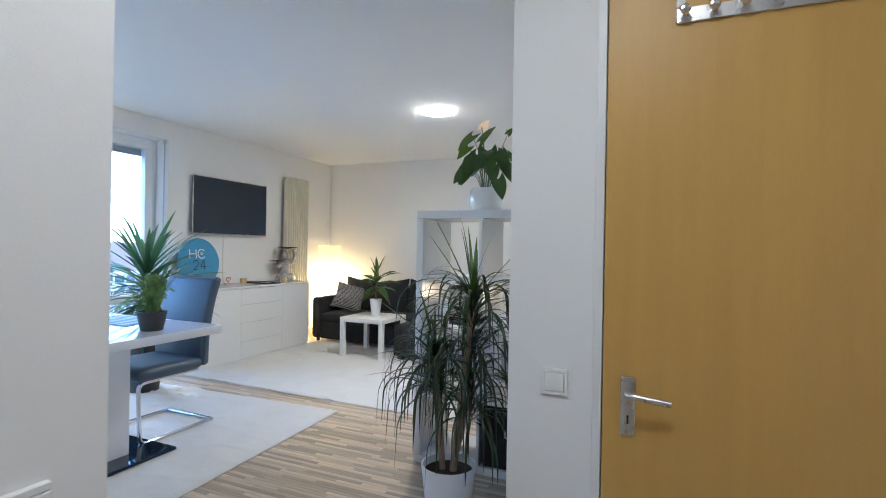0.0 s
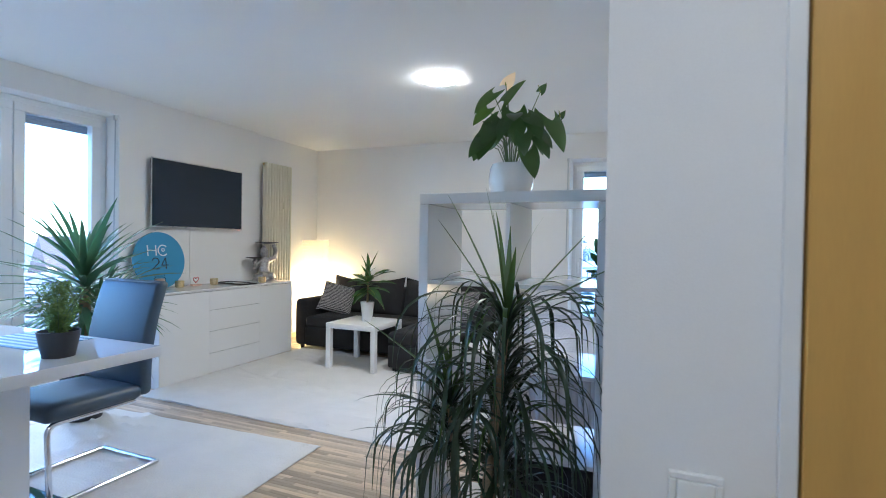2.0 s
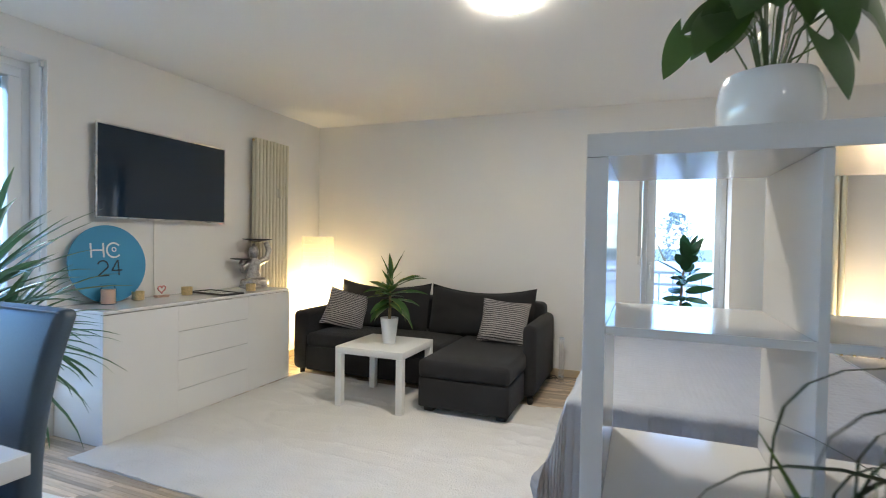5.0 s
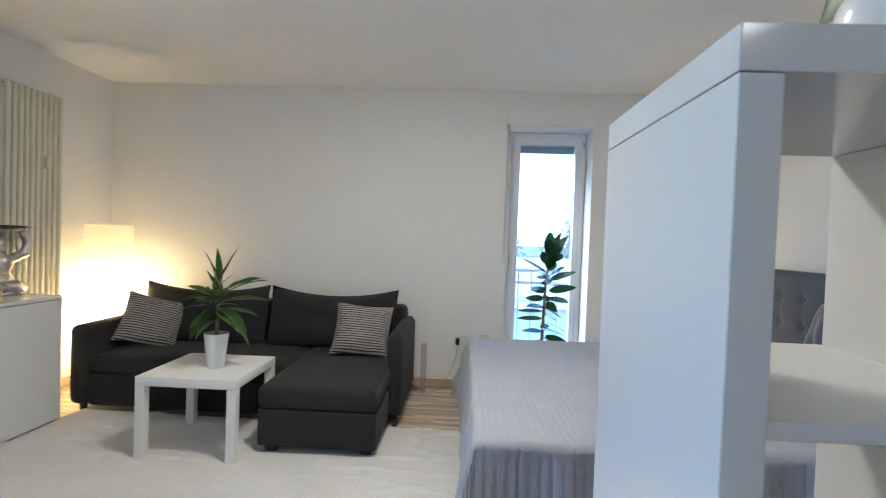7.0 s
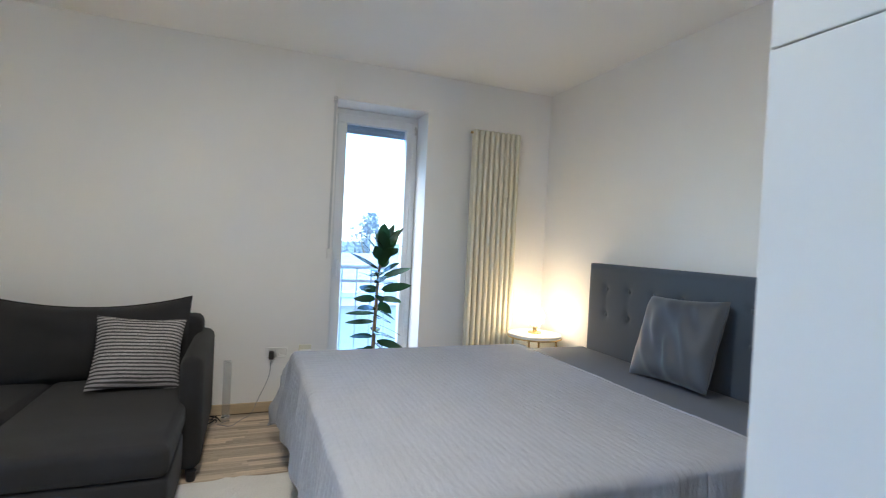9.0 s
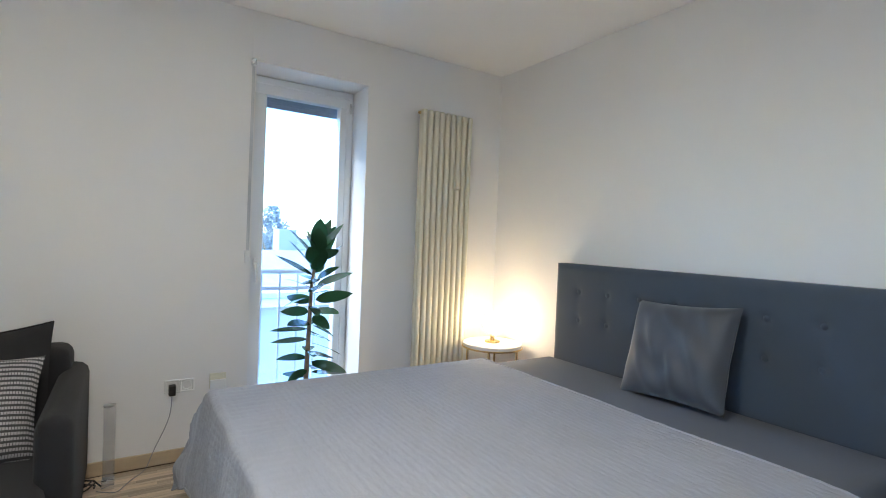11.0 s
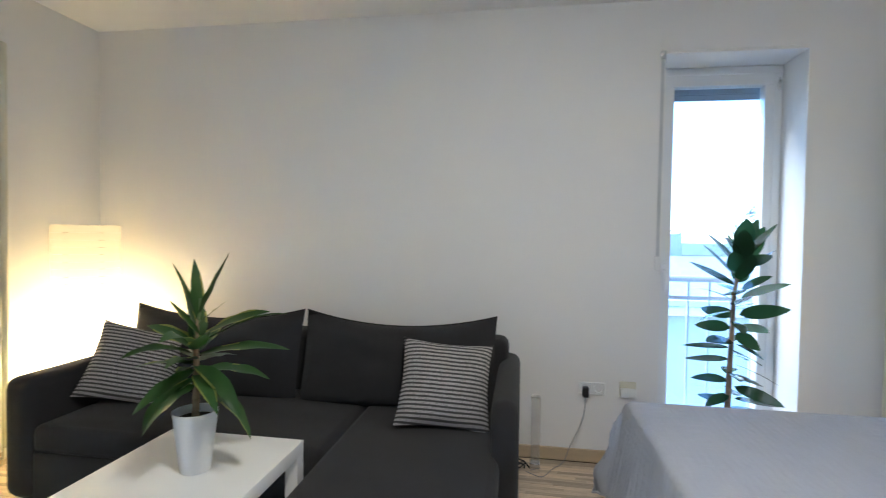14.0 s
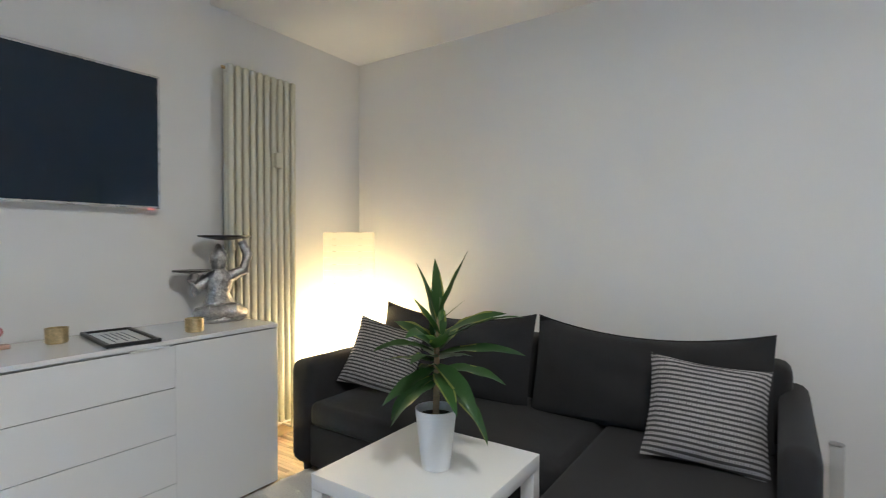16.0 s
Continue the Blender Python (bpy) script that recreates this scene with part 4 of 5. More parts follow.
part("seat_cushion", soft_box(-3.622, -2.293, 5.575, 6.30, 0.262, 0.385, 0.035, 0.012), CHAR, sofa, here=False)
part("chaise_base", soft_box(-2.285, -1.615, 5.105, 5.60, 0.05, 0.265, 0.02), CHAR, sofa, here=False)
part("chaise_cushion", soft_box(-2.288, -1.612, 5.10, 6.30, 0.262, 0.39, 0.035, 0.012), CHAR, sofa, here=False)
for x in (-3.70, -1.58):
    for y in (5.64, 6.42):
        part("foot", lathe([(0, 0), (0.02, 0), (0.026, 0.05), (0, 0.05)], 14, (x, y, 0)), BLACKP, sofa, here=False)
for x in (-2.22, -1.68):
    part("foot", box(x - 0.035, x + 0.035, 5.15, 5.22, 0, 0.05, 0.006, 1), BLACKP, sofa, here=False)
for x, w in ((-3.156, 0.985), (-2.152, 0.992)):
    p = part("back_cushion", pillow(w, 0.47, 0.20, 0.02, 16, 0.02, x), CHAR, sofa)
    for v in p.data.vertices:
        if v.co.z > 0:
            v.co.z -= 0.062 * (1 - (2 * v.co.x / w) ** 2) * (v.co.z / 0.235)
    p.matrix_parent_inverse = PLACE[sofa].inverted()
    p.matrix_basis = pose(x, 6.17, 0.60, -14, 0, 0)
    n_ = 16
    rim = [(w * (i / n_ - 0.5), 0.0, 0.235 * (1 - 0.02 * (1 - (2 * i / n_ - 1) ** 2)) - 0.062 * (1 - (2 * i / n_ - 1) ** 2) + 0.002) for i in range(n_ + 1)]
    seam = part("seam", tube(rim, 0.004, 6), CHAR, sofa, "corded seam along the upper edge")
    seam.matrix_parent_inverse = PLACE[sofa].inverted()
    seam.matrix_basis = p.matrix_basis.copy()

cs = solid("cushion", pillow(0.415, 0.395, 0.13, 0.085, 18, 0.010, 3), STRIPE, "black and cream striped cushion on the sofa", "cushion", "striped cushions", m=pose(-1.868, 5.925, 0.572, -31, 5, 9))
solid("cushion", pillow(0.41, 0.39, 0.13, 0.085, 18, 0.010, 9), STRIPE, "black and cream striped cushion tilted against the armrest", "cushion", "striped cushions", m=pose(-3.44, 5.955, 0.565, -30, 15, 28))

tab = thing("coffee_table", pose(-2.615, 5.235, 0), "square white coffee table with thick legs on the rug", "coffee table")
part("tabletop", box(-0.275, 0.275, -0.275, 0.275, 0.405, 0.455, 0.0025, 2), SATIN, tab)
for sx in (-1, 1):
    for sy in (-1, 1):
        part("leg", box(min(sx * 0.2745, sx * 0.2245), max(sx * 0.2745, sx * 0.2245), min(sy * 0.2745, sy * 0.2245), max(sy * 0.2745, sy * 0.2245), 0.014, 0.4045, 0.002, 1), SATIN, tab)


# ---- rugs ----
def rug(name, x0, x1, y0, y1, rz, label, seed):
    bm = bmesh.new()
    cx, cy = (x0 + x1) / 2, (y0 + y1) / 2
    nx, ny = int((x1 - x0) / 0.02), int((y1 - y0) / 0.02)
    g = [[bm.verts.new(((x0 - cx) + (x1 - x0) * i / nx + 0.003 * noise.noise((j * 0.31, seed, 0)) * (i in (0, nx)),
                        (y0 - cy) + (y1 - y0) * j / ny + 0.003 * noise.noise((i * 0.31, seed, 5)) * (j in (0, ny)),
                        (0.004 if i in (0, nx) or j in (0, ny) else 0.012) + 0.015 * max(0.0, 1 - abs(noise.noise((i * 0.035, j * 0.13, seed))) / 0.10) * max(0.0, 0.5 + noise.noise((i * 0.02, j * 0.03, seed + 3))) + 0.002 * noise.noise((i * 0.25, j * 0.6, seed))))
          for j in range(ny + 1)] for i in range(nx + 1)]
    for i in range(nx):
        for j in range(ny):
            bm.faces.new((g[i][j], g[i + 1][j], g[i + 1][j + 1], g[i][j + 1]))
    rim = [e for e in bm.edges if e.is_boundary]
    ext = bmesh.ops.extrude_edge_only(bm, edges=rim)
    for v in ext["geom"]:
        if isinstance(v, bmesh.types.BMVert):
            v.co.z = 0.0
    return solid(name, bm, RUG, label, "rug", m=pose(cx, cy, 0.001, 0, 0, rz))


rug("rug", -3.72, -0.96, 3.61, 5.61, -1.0, "large cream low-pile rug in front of the sofa", 2)
rug("rug", -3.70, -1.77, 1.15, 3.385, 2.2, "cream low-pile rug under the dining table", 6)

# ---- shelf ----
sh = thing("shelf_unit", pose(-0.525, 3.09, 0), "open white eight-cube shelf unit used as a room divider", "shelf unit")
SX0, SX1, SY0, SY1, SH = -0.918, -0.132, 2.882, 3.302, 1.463
part("top_panel", box(SX0, SX1, SY0, SY1, SH - 0.045, SH, 0.0015, 2), SHELFW, sh, here=False)
part("bottom_panel", box(SX0, SX1, SY0, SY1, 0.0, 0.042, 0.0015, 2), SHELFW, sh, here=False)
for x in (SX0, SX1 - 0.042):
    part("side_panel", box(x, x + 0.042, SY0, SY1, 0.0425, SH - 0.0465, 0.0015, 2), SHELFW, sh, here=False)
part("divider", box(-0.533, -0.517, SY0 + 0.002, SY1 - 0.002, 0.0425, SH - 0.0465), SHELFW, sh, here=False)
for z in (0.396, 0.738, 1.080):
    part("shelf", box(SX0 + 0.0425, -0.5335, SY0 + 0.001, SY1 - 0.001, z - 0.008, z + 0.009, 0.001, 1), SHELFW, sh, here=False)
    part("shelf", box(-0.5165, SX1 - 0.0425, SY0 + 0.001, SY1 - 0.001, z - 0.008, z + 0.009, 0.001, 1), SHELFW, sh, here=False)
bx = thing("storage_box", pose(-0.345, 3.08, 0.043), "black fabric storage box in the shelf", "storage box")
part("box_body", box(-0.50, -0.192, 2.90, 3.26, 0.043, 0.372, 0.006, 2), CHAR, bx, here=False)
part("pull_loop", tube(bent([(-0.37, 2.897, 0.26), (-0.37, 2.884, 0.225), (-0.32, 2.884, 0.225), (-0.32, 2.897, 0.26)], 0.01), 0.005, 6), STEEL, bx, here=False)

# ---- bed ----
bed = thing("bed", pose(-0.1, 4.92, 0), "double bed with a slate-blue buttoned headboard and grey sheet", "bed")
part("box_base", soft_box(-1.03, 0.84, 4.17, 5.81, 0.07, 0.31, 0.02), SLATE, bed, here=False)
part("mattress", soft_box(-1.05, 0.845, 4.145, 5.83, 0.31, 0.548, 0.04, 0.004), SHEETM, bed, "mattress in a smooth grey sheet", here=False)
for x in (-0.95, 0.74):
    for y in (4.22, 5.72):
        part("foot", lathe([(0, 0), (0.025, 0), (0.03, 0.07), (0, 0.07)], 12, (x, y, 0)), BLACKP, bed, here=False)
BY = [5.63 - 0.2045 * i for i in range(8)]
bm = bmesh.new()
ny, nz = 110, 60
Y0, Y1, Z0, Z1 = 3.985, 5.815, 0.05, 1.125


def hb_x(y, z):
    e = min(y - Y0, Y1 - y, Z1 - z)
    x = 0.848 + 0.02 * max(0, 1 - e / 0.03) ** 2
    for by in BY:
        for bz_ in (0.795, 0.965):
            d = math.hypot(y - by, z - bz_)
            if d < 0.12:
                x += 0.015 * math.exp(-(d / 0.022) ** 2) + 0.004 * math.exp(-(d / 0.06) ** 2)
        if 0.795 < z < 0.965:
            x += 0.0035 * math.exp(-((y - by) / 0.012) ** 2)
    return x


g = [[bm.verts.new((hb_x(Y0 + (Y1 - Y0) * i / ny, Z0 + (Z1 - Z0) * j / nz), Y0 + (Y1 - Y0) * i / ny, Z0 + (Z1 - Z0) * j / nz)) for j in range(nz + 1)] for i in range(ny + 1)]
for i in range(ny):
    for j in range(nz):
        bm.faces.new((g[i][j], g[i + 1][j], g[i + 1][j + 1], g[i][j + 1]))
ext = bmesh.ops.extrude_edge_only(bm, edges=[e for e in bm.edges if e.is_boundary])
for v in ext["geom"]:
    if isinstance(v, bmesh.types.BMVert):
        v.co.x = 0.94
hb = part("headboard", bm, SLATE, bed, "slate-blue upholstered headboard with two rows of buttons", here=False)
me = finish(lathe([(0, 0), (0.012, 0.001), (0.014, 0.004), (0.010, 0.008), (0, 0.010)], 14), "button", SLATE)
for by in BY:
    for bz_ in (0.795, 0.965):
        o = part("button", me, SLATE, hb, here=False)
        o.matrix_basis = pose(0.866, by, bz_, 0, -90, 0)

# the quilted bedspread: laid flat in u and v, then let down over the edges
QX, QY0, QY1, QZ, HANG = -1.075, 4.125, 5.87, 0.562, 0.44
us = [0.345 - 0.005 * i for i in range(int((0.345 - QX + HANG) / 0.005) + 1)]
vs = [QY0 - HANG - 0.06 + (QY1 - QY0 + 2 * HANG + 0.06) * j / 330 for j in range(331)]
bm = bmesh.new()


def drape(u, v):
    eu = max(0.0, QX - u)
    ev = max(0.0, QY0 - v, v - QY1)
    sv = -1 if v < QY0 else 1
    low = min(1, max(eu, ev) / 0.25)
    rib = (0.0015 * abs(math.sin(math.pi * u / 0.028)) ** 0.6 + 0.0014 * abs(math.sin(math.pi * v / 0.041)) ** 0.6) * (1 - low) + 0.010 * low * abs(math.sin(math.pi * (v if eu > ev else u) / 0.038)) ** 0.6 + 0.0024 * noise.noise((u * 14, v * 32, 1.0)) + 0.006 * noise.noise((u * 2.2, v * 2.4, 4.0))
    r = 0.032

    def roll(e, near):
        out = 0.06 + 0.11 * math.exp(-(max(0.0, near) / 0.22) ** 2)
        if e < r * 1.571:
            a = e / r
            return r * math.sin(a), r * (1 - math.cos(a))
        return r + out * (e - r * 1.571), r + 0.97 * (e - r * 1.571)
    ou, du = roll(eu, min(v - QY0, QY1 - v))
    ov, dv = roll(ev, u - QX)
    both = min(eu, ev)
    wave = 0.016 * math.sin(u * 21 + 1.3 * math.sin(u * 9)) * min(1, ev / 0.2) + 0.012 * math.sin(v * 17) * min(1, eu / 0.2)
    k = min(1.0, both / 0.25)
    x = max(u, QX) - ou - (wave if eu > ev else 0) - 0.045 * k * min(1, both / 0.3)
    y = min(max(v, QY0), QY1) + sv * (ov + (wave if ev >= eu else 0) + 0.04 * k * min(1, both / 0.3))
    z = QZ - max(du, dv) - 0.12 * both
    if ev > 0 and ev >= eu:
        y += sv * rib
    elif eu > 0:
        x -= rib
    else:
        z += rib
    return x, y, max(0.02, z)


g = [[bm.verts.new(drape(u, v)) for v in vs] for u in us]
for i in range(len(us) - 1):
    for j in range(330):
        bm.faces.new((g[i][j], g[i + 1][j], g[i + 1][j + 1], g[i][j + 1]))
spread = thing("bedspread", pose(-0.4, 4.95, 0.56), "pale grey ribbed quilt spread over the bed", "bedspread")
hems = [[tuple(r[0].co) for r in g[::4]], [tuple(v.co) for v in g[-1][::4]], [tuple(r[-1].co) for r in g[::4]], [tuple(v.co) for v in g[0][::4]]]
part("quilt", bm, QUILT, spread, here=False)
for pts in hems:
    part("hem", tube(pts, 0.005, 6), QUILT, spread, "narrow stitched edge binding", here=False)
solid("pillow", pillow(0.50, 0.46, 0.15, 0.06, 34, 0.008, 5, 0.038), SATING, "grey satin pillow leaning on the headboard", "pillow", m=pose(0.705, 4.90, 0.775, -20, -3, -90))

nt = thing("side_table", pose(0.69, 6.215, 0), "round white side table with thin brass legs", "side table")
part("tabletop", lathe([(0, 0.535), (0.195, 0.535), (0.2, 0.54), (0.2, 0.556), (0.196, 0.56), (0, 0.56)], 48), SATIN, nt)
part("rim", tube([(0.2 * math.cos(a), 0.2 * math.sin(a), 0.535) for a in [2 * math.pi * i / 40 for i in range(40)]], 0.006, 8, closed=True), BRASS, nt)
for k in range(4):
    a = radians(45 + 90 * k)
    part("leg", tube([(0.165 * math.cos(a), 0.165 * math.sin(a), 0.535), (0.18 * math.cos(a), 0.18 * math.sin(a), 0.0)], 0.008, 10), BRASS, nt)
nl = thing("table_lamp", pose(0.69, 6.215, 0.561), "small brass table lamp with a clear glass globe, lit", "table lamp")
part("base", lathe([(0, 0), (0.052, 0), (0.054, 0.006), (0.05, 0.014), (0.018, 0.02), (0.014, 0.045), (0.018, 0.06), (0, 0.06)], 28), BRASS, nl)
dm = part("glass_globe", lathe([(0.03, 0.05), (0.058, 0.072), (0.074, 0.105), (0.077, 0.13), (0.072, 0.16), (0.055, 0.188), (0.03, 0.203), (0, 0.207)], 32), ACRYL, nl)
dm.visible_shadow = False
part("bulb", lathe([(0, 0.062), (0.03, 0.068), (0.058, 0.092), (0.069, 0.128), (0.058, 0.168), (0.03, 0.188), (0, 0.194)], 20), BULB, nl, "glowing warm bulb")

# ---- by the north wall ----
so = thing("wall_socket", pose(-1.152, YF, 0.406), "white double wall socket with a black plug", "wall socket")
for dx in (-0.0355, 0.0355):
    part("cover_frame", frame_bars(dx - 0.035, dx + 0.035, -0.035, 0.035, 0.009, -0.009, 0, bev=0.002), SWITCHW, so)
    t = lathe([(0.0, -0.012), (0.019, -0.012), (0.02, 0.0), (0.0262, 0.0), (0.0262, -0.014), (0, -0.014)], 24)
    t.transform(pose(dx, -0.0075, 0, 90, 0, 0) @ pose(0, 0, 0))
    part("socket_insert", t, SWITCHW, so)
part("plug", box(-0.052, -0.019, -0.050, -0.008, -0.040, 0.014, 0.006, 2), BLACKP, so)
solid("cable", tube(bent([(-1.188, YF - 0.035, 0.365), (-1.192, YF - 0.03, 0.27), (-1.215, YF - 0.03, 0.20), (-1.262, YF - 0.035, 0.10), (-1.30, YF - 0.06, 0.005), (-1.36, 6.42, 0.005), (-1.42, 6.30, 0.005), (-1.50, 6.36, 0.005)], 0.04), 0.0022, 6), SEAM, "thin grey cable from the socket to the floor", "cable")
th = thing("wall_control", pose(-0.965, YF, 0.41), "small white wall control box beside the socket", "control box")
part("plate", box(-0.042, 0.042, -0.012, 0, -0.04, 0.045, 0.003, 2), CREAM, th)
part("cover", box(-0.040, 0.040, -0.026, -0.012, -0.038, 0.012, 0.003, 2), SWITCHW, th)
tl = thing("acrylic_column", pose(-1.455, 6.385, 0), "clear acrylic column in a chrome foot", "column lamp")
part("foot", box(-0.026, 0.026, -0.026, 0.026, 0, 0.05, 0.004, 2), CHROME, tl, "small chrome foot")
part("tube", lathe([(0.025, 0.05), (0.025, 0.392), (0.022, 0.392), (0.022, 0.05)], 24), ACRYL, tl)
part("cap", lathe([(0, 0.392), (0.026, 0.392), (0.026, 0.398), (0, 0.4)], 24), STEEL, tl)
loop = [(-1.56 + (0.05 + 0.012 * math.sin(3 * a)) * math.cos(a), 6.40 + 0.05 * math.sin(a), 0.005 + 0.0016 * i) for i, a in enumerate([k * 0.5 for k in range(26)])]
solid("cable", tube(loop + [(-1.48, 6.39, 0.01)], 0.004, 6), BLACKP, "black cable coiled on the floor behind the sofa", "cable")

# ---- dining corner ----
dt = thing("dining_table", pose(-2.9, 2.155, 0), "white high-gloss pedestal dining table on a dark glass base", "dining table")
part("tabletop", box(-3.70, -2.09, 1.745, 2.565, 0.70, 0.75, 0.003, 2), TABLEG, dt, here=False)
for x in (-2.80, -3.42):
    part("pedestal", box(x, x + 0.41, 2.06, 2.19, 0.034, 0.70, 0.003, 2), TABLEG, dt, here=False)
part("base_plate", box(-3.56, -2.25, 1.93, 2.385, 0.016, 0.034, 0.003, 2), SCREEN, dt, "black glass base plate", here=False)


def placemat(x, y, rz):
    t = thing("placemat", pose(x, y, 0.7505, 0, 0, rz), "blue and pale striped slat placemat on the dining table", "placemat", "placemats on the dining table")
    tones = [finish(box(-0.225, 0.225, -0.0045, 0.0045, 0, 0.003, 0.001, 1), "slat", m) for m in (MATBAMB, MATPALE)]
    for i in range(28):
        o = part("slat", tones[i // 2 % 2], MATBAMB, t)
        o.matrix_basis = pose(0, -0.149 + i * 0.011, 0)


placemat(-2.74, 2.385, 2)
placemat(-2.86, 1.915, -1)

ch = thing("dining_chair", pose(-2.69, 2.52, 0), "black leather cantilever dining chair, sky-tinted blue, with a chrome frame", "dining chair", "dining chairs")
part("seat", soft_box(-0.235, 0.235, -0.24, 0.23, 0.405, 0.475, 0.03, 0.012), LEATHER, ch)
bm = soft_box(-0.24, 0.24, -0.035, 0.035, 0.0, 0.60, 0.028)
bmesh.ops.subdivide_edges(bm, edges=[e for e in bm.edges if abs(e.verts[0].co.z - e.verts[1].co.z) > 0.4], cuts=8)
for v in bm.verts:
    s = v.co.z / 0.6
    v.co.y += 0.06 * s + 0.045 * s * s - 0.02 * math.sin(math.pi * s)
bk = part("backrest", bm, LEATHER, ch)
bk.matrix_basis = pose(0, 0.245, 0.415)
part("piping", tube([(x * 0.232, 0.245 + 0.06 + 0.045 - 0.034, 1.008) for x in (-1, -0.5, 0, 0.5, 1)], 0.003, 6), SEAM, ch, "pale seam piping")
for s in (-1, 1):
    part("frame_tube", tube(bent([(s * 0.205, 0.20, 0.396), (s * 0.205, -0.215, 0.396), (s * 0.22, -0.21, 0.026), (s * 0.22, 0.32, 0.026)], 0.05, 6), 0.0125, 12), CHROME, ch)
part("floor_bar", tube([(-0.22, 0.32, 0.026), (0.22, 0.32, 0.026)], 0.0125, 12), CHROME, ch)
part("seat_rail", box(-0.2, 0.2, -0.02, 0.02, 0.389, 0.405), CHROME, ch)
copy_thing(ch, pose(-2.69, 1.61, 0, 0, 0, 180))

vase = thing("vase", pose(-2.81, 2.09, 0.751), "tall brown ceramic vase with a knobbly woven relief", "vase")
bm = bmesh.new()
NS, NZ = 40, 44
g = []
for j in range(NZ + 1):
    z = 0.295 * j / NZ
    r0 = 0.040 + 0.012 * math.sin(math.pi * min(1, z / 0.22)) if z < 0.24 else 0.042 + 0.006 * (z - 0.24) / 0.055
    g.append([bm.verts.new(((r0 + (0.006 * max(0, math.sin(6 * a + 5.5 * (int(z / 0.035) % 2) ) * math.sin(math.pi * z / 0.035)) if 0.01 < z < 0.25 else 0)) * math.cos(a), (r0 + (0.006 * max(0, math.sin(6 * a + 5.5 * (int(z / 0.035) % 2)) * math.sin(math.pi * z / 0.035)) if 0.01 < z < 0.25 else 0)) * math.sin(a), z)) for a in [2 * math.pi * i / NS for i in range(NS)]])
for j in range(NZ):
    for i in range(NS):
        bm.faces.new((g[j][i], g[j][(i + 1) % NS], g[j + 1][(i + 1) % NS], g[j + 1][i]))
bm.faces.new(g[0][::-1])
part("body", bm, VASEM, vase)
part("inside", lathe([(0.044, 0.294), (0.038, 0.28), (0.034, 0.1), (0, 0.1)], 32), VASEM, vase)


# ---- plants ----
def pot(parent, r0, r1, h, material, wall_=0.008, seg=36, bulge=0.0):
    n = 8
    outer = [(r0 + (r1 - r0) * i / n + bulge * math.sin(math.pi * i / n), h * i / n) for i in range(n + 1)]
    inner = [(r - wall_, max(z, 0.02)) for r, z in reversed(outer)]
    part("pot", lathe([(0, 0)] + outer + inner + [(0, 0.02)], seg), material, parent)
    zi = h * 0.86
    part("soil", lathe([(0, zi + 0.008), (r1 * 0.55, zi + 0.004), (r1 - wall_ - 0.002 + bulge * 0.5, zi), (r1 - wall_ - 0.01, zi - 0.01), (0, zi - 0.01)], 24), SOIL, parent)
    return zi


# dragon tree with three crowns by the shelf
dr = thing("dragon_tree", pose(-0.50, 2.41, 0), "tall dragon tree with drooping narrow leaves in a white pot", "potted plant")
zi = pot(dr, 0.098, 0.128, 0.25, MATTEPOT)
part("trunk", tube([(0.02, 0, zi - 0.02), (0.05, 0.0, 0.5), (0.085, 0.0, 0.8), (0.105, 0.0, 1.02)], [0.018, 0.015, 0.014, 0.012], 10), BARK, dr)
part("trunk", tube([(-0.03, 0.0, zi - 0.02), (-0.04, -0.02, 0.45), (-0.065, -0.03, 0.74)], [0.016, 0.013, 0.010], 10), BARK, dr)
part("trunk", tube([(0.0, 0.03, zi - 0.02), (0.05, 0.04, 0.4), (0.09, 0.04, 0.64)], [0.014, 0.012, 0.009], 10), BARK, dr)
for c, n_, l0, l1, up in (((0.105, 0.0, 1.005), 135, 0.36, 0.60, 3), ((-0.065, -0.03, 0.74), 100, 0.32, 0.50, 3), ((0.09, 0.04, 0.62), 95, 0.32, 0.48, 2)):
    for i in range(n_):
        q = i / n_
        az = i * 2.39996 + rnd.uniform(-0.3, 0.3)
        ln = rnd.uniform(l0, l1)
        if i < up:
            pitch, droop = rnd.uniform(1.15, 1.45), rnd.uniform(0.1, 0.5)
            ln *= 0.7
        elif rnd.random() < 0.16:
            pitch, droop = rnd.uniform(0.3, 1.0), rnd.uniform(0.8, 2.0)
            ln *= 0.72
        else:
            pitch = 1.2 - 0.85 * q + rnd.uniform(-0.3, 0.3)
            droop = pitch + rnd.uniform(2.6, 4.6)
        part("leaf", strap_leaf((c[0], c[1], c[2] - (0.30 if c[2] > 0.9 else 0.20) * q + 0.02), az, pitch, ln, rnd.uniform(0.008, 0.016), droop, 13, 0.3, 0.35, twist=rnd.uniform(-0.7, 0.7)), LEAFT if i < up + 8 else LEAFD, dr)
# the stiff young leaves of the two upper crowns
for c, az, pitch, ln, w in (((0.10, 0.0, 1.01), 205, 58, 0.38, 0.026), ((0.10, 0.0, 1.02), 212, 66, 0.42, 0.024), ((0.105, 0.0, 1.03), 190, 82, 0.40, 0.024), ((0.11, 0.0, 1.01), 25, 50, 0.46, 0.018), ((0.11, 0.0, 1.01), 30, 28, 0.50, 0.022), ((0.105, 0.0, 1.02), 100, 76, 0.30, 0.022), ((0.105, 0.0, 1.02), 300, 70, 0.24, 0.026), ((-0.06, -0.03, 0.79), 205, 40, 0.36, 0.026), ((-0.065, -0.03, 0.76), 215, 68, 0.28, 0.018)):
    part("leaf", strap_leaf(c, radians(az), radians(pitch), ln, w, 0.12, 9, 0.35, 0.3), LEAFT, dr)

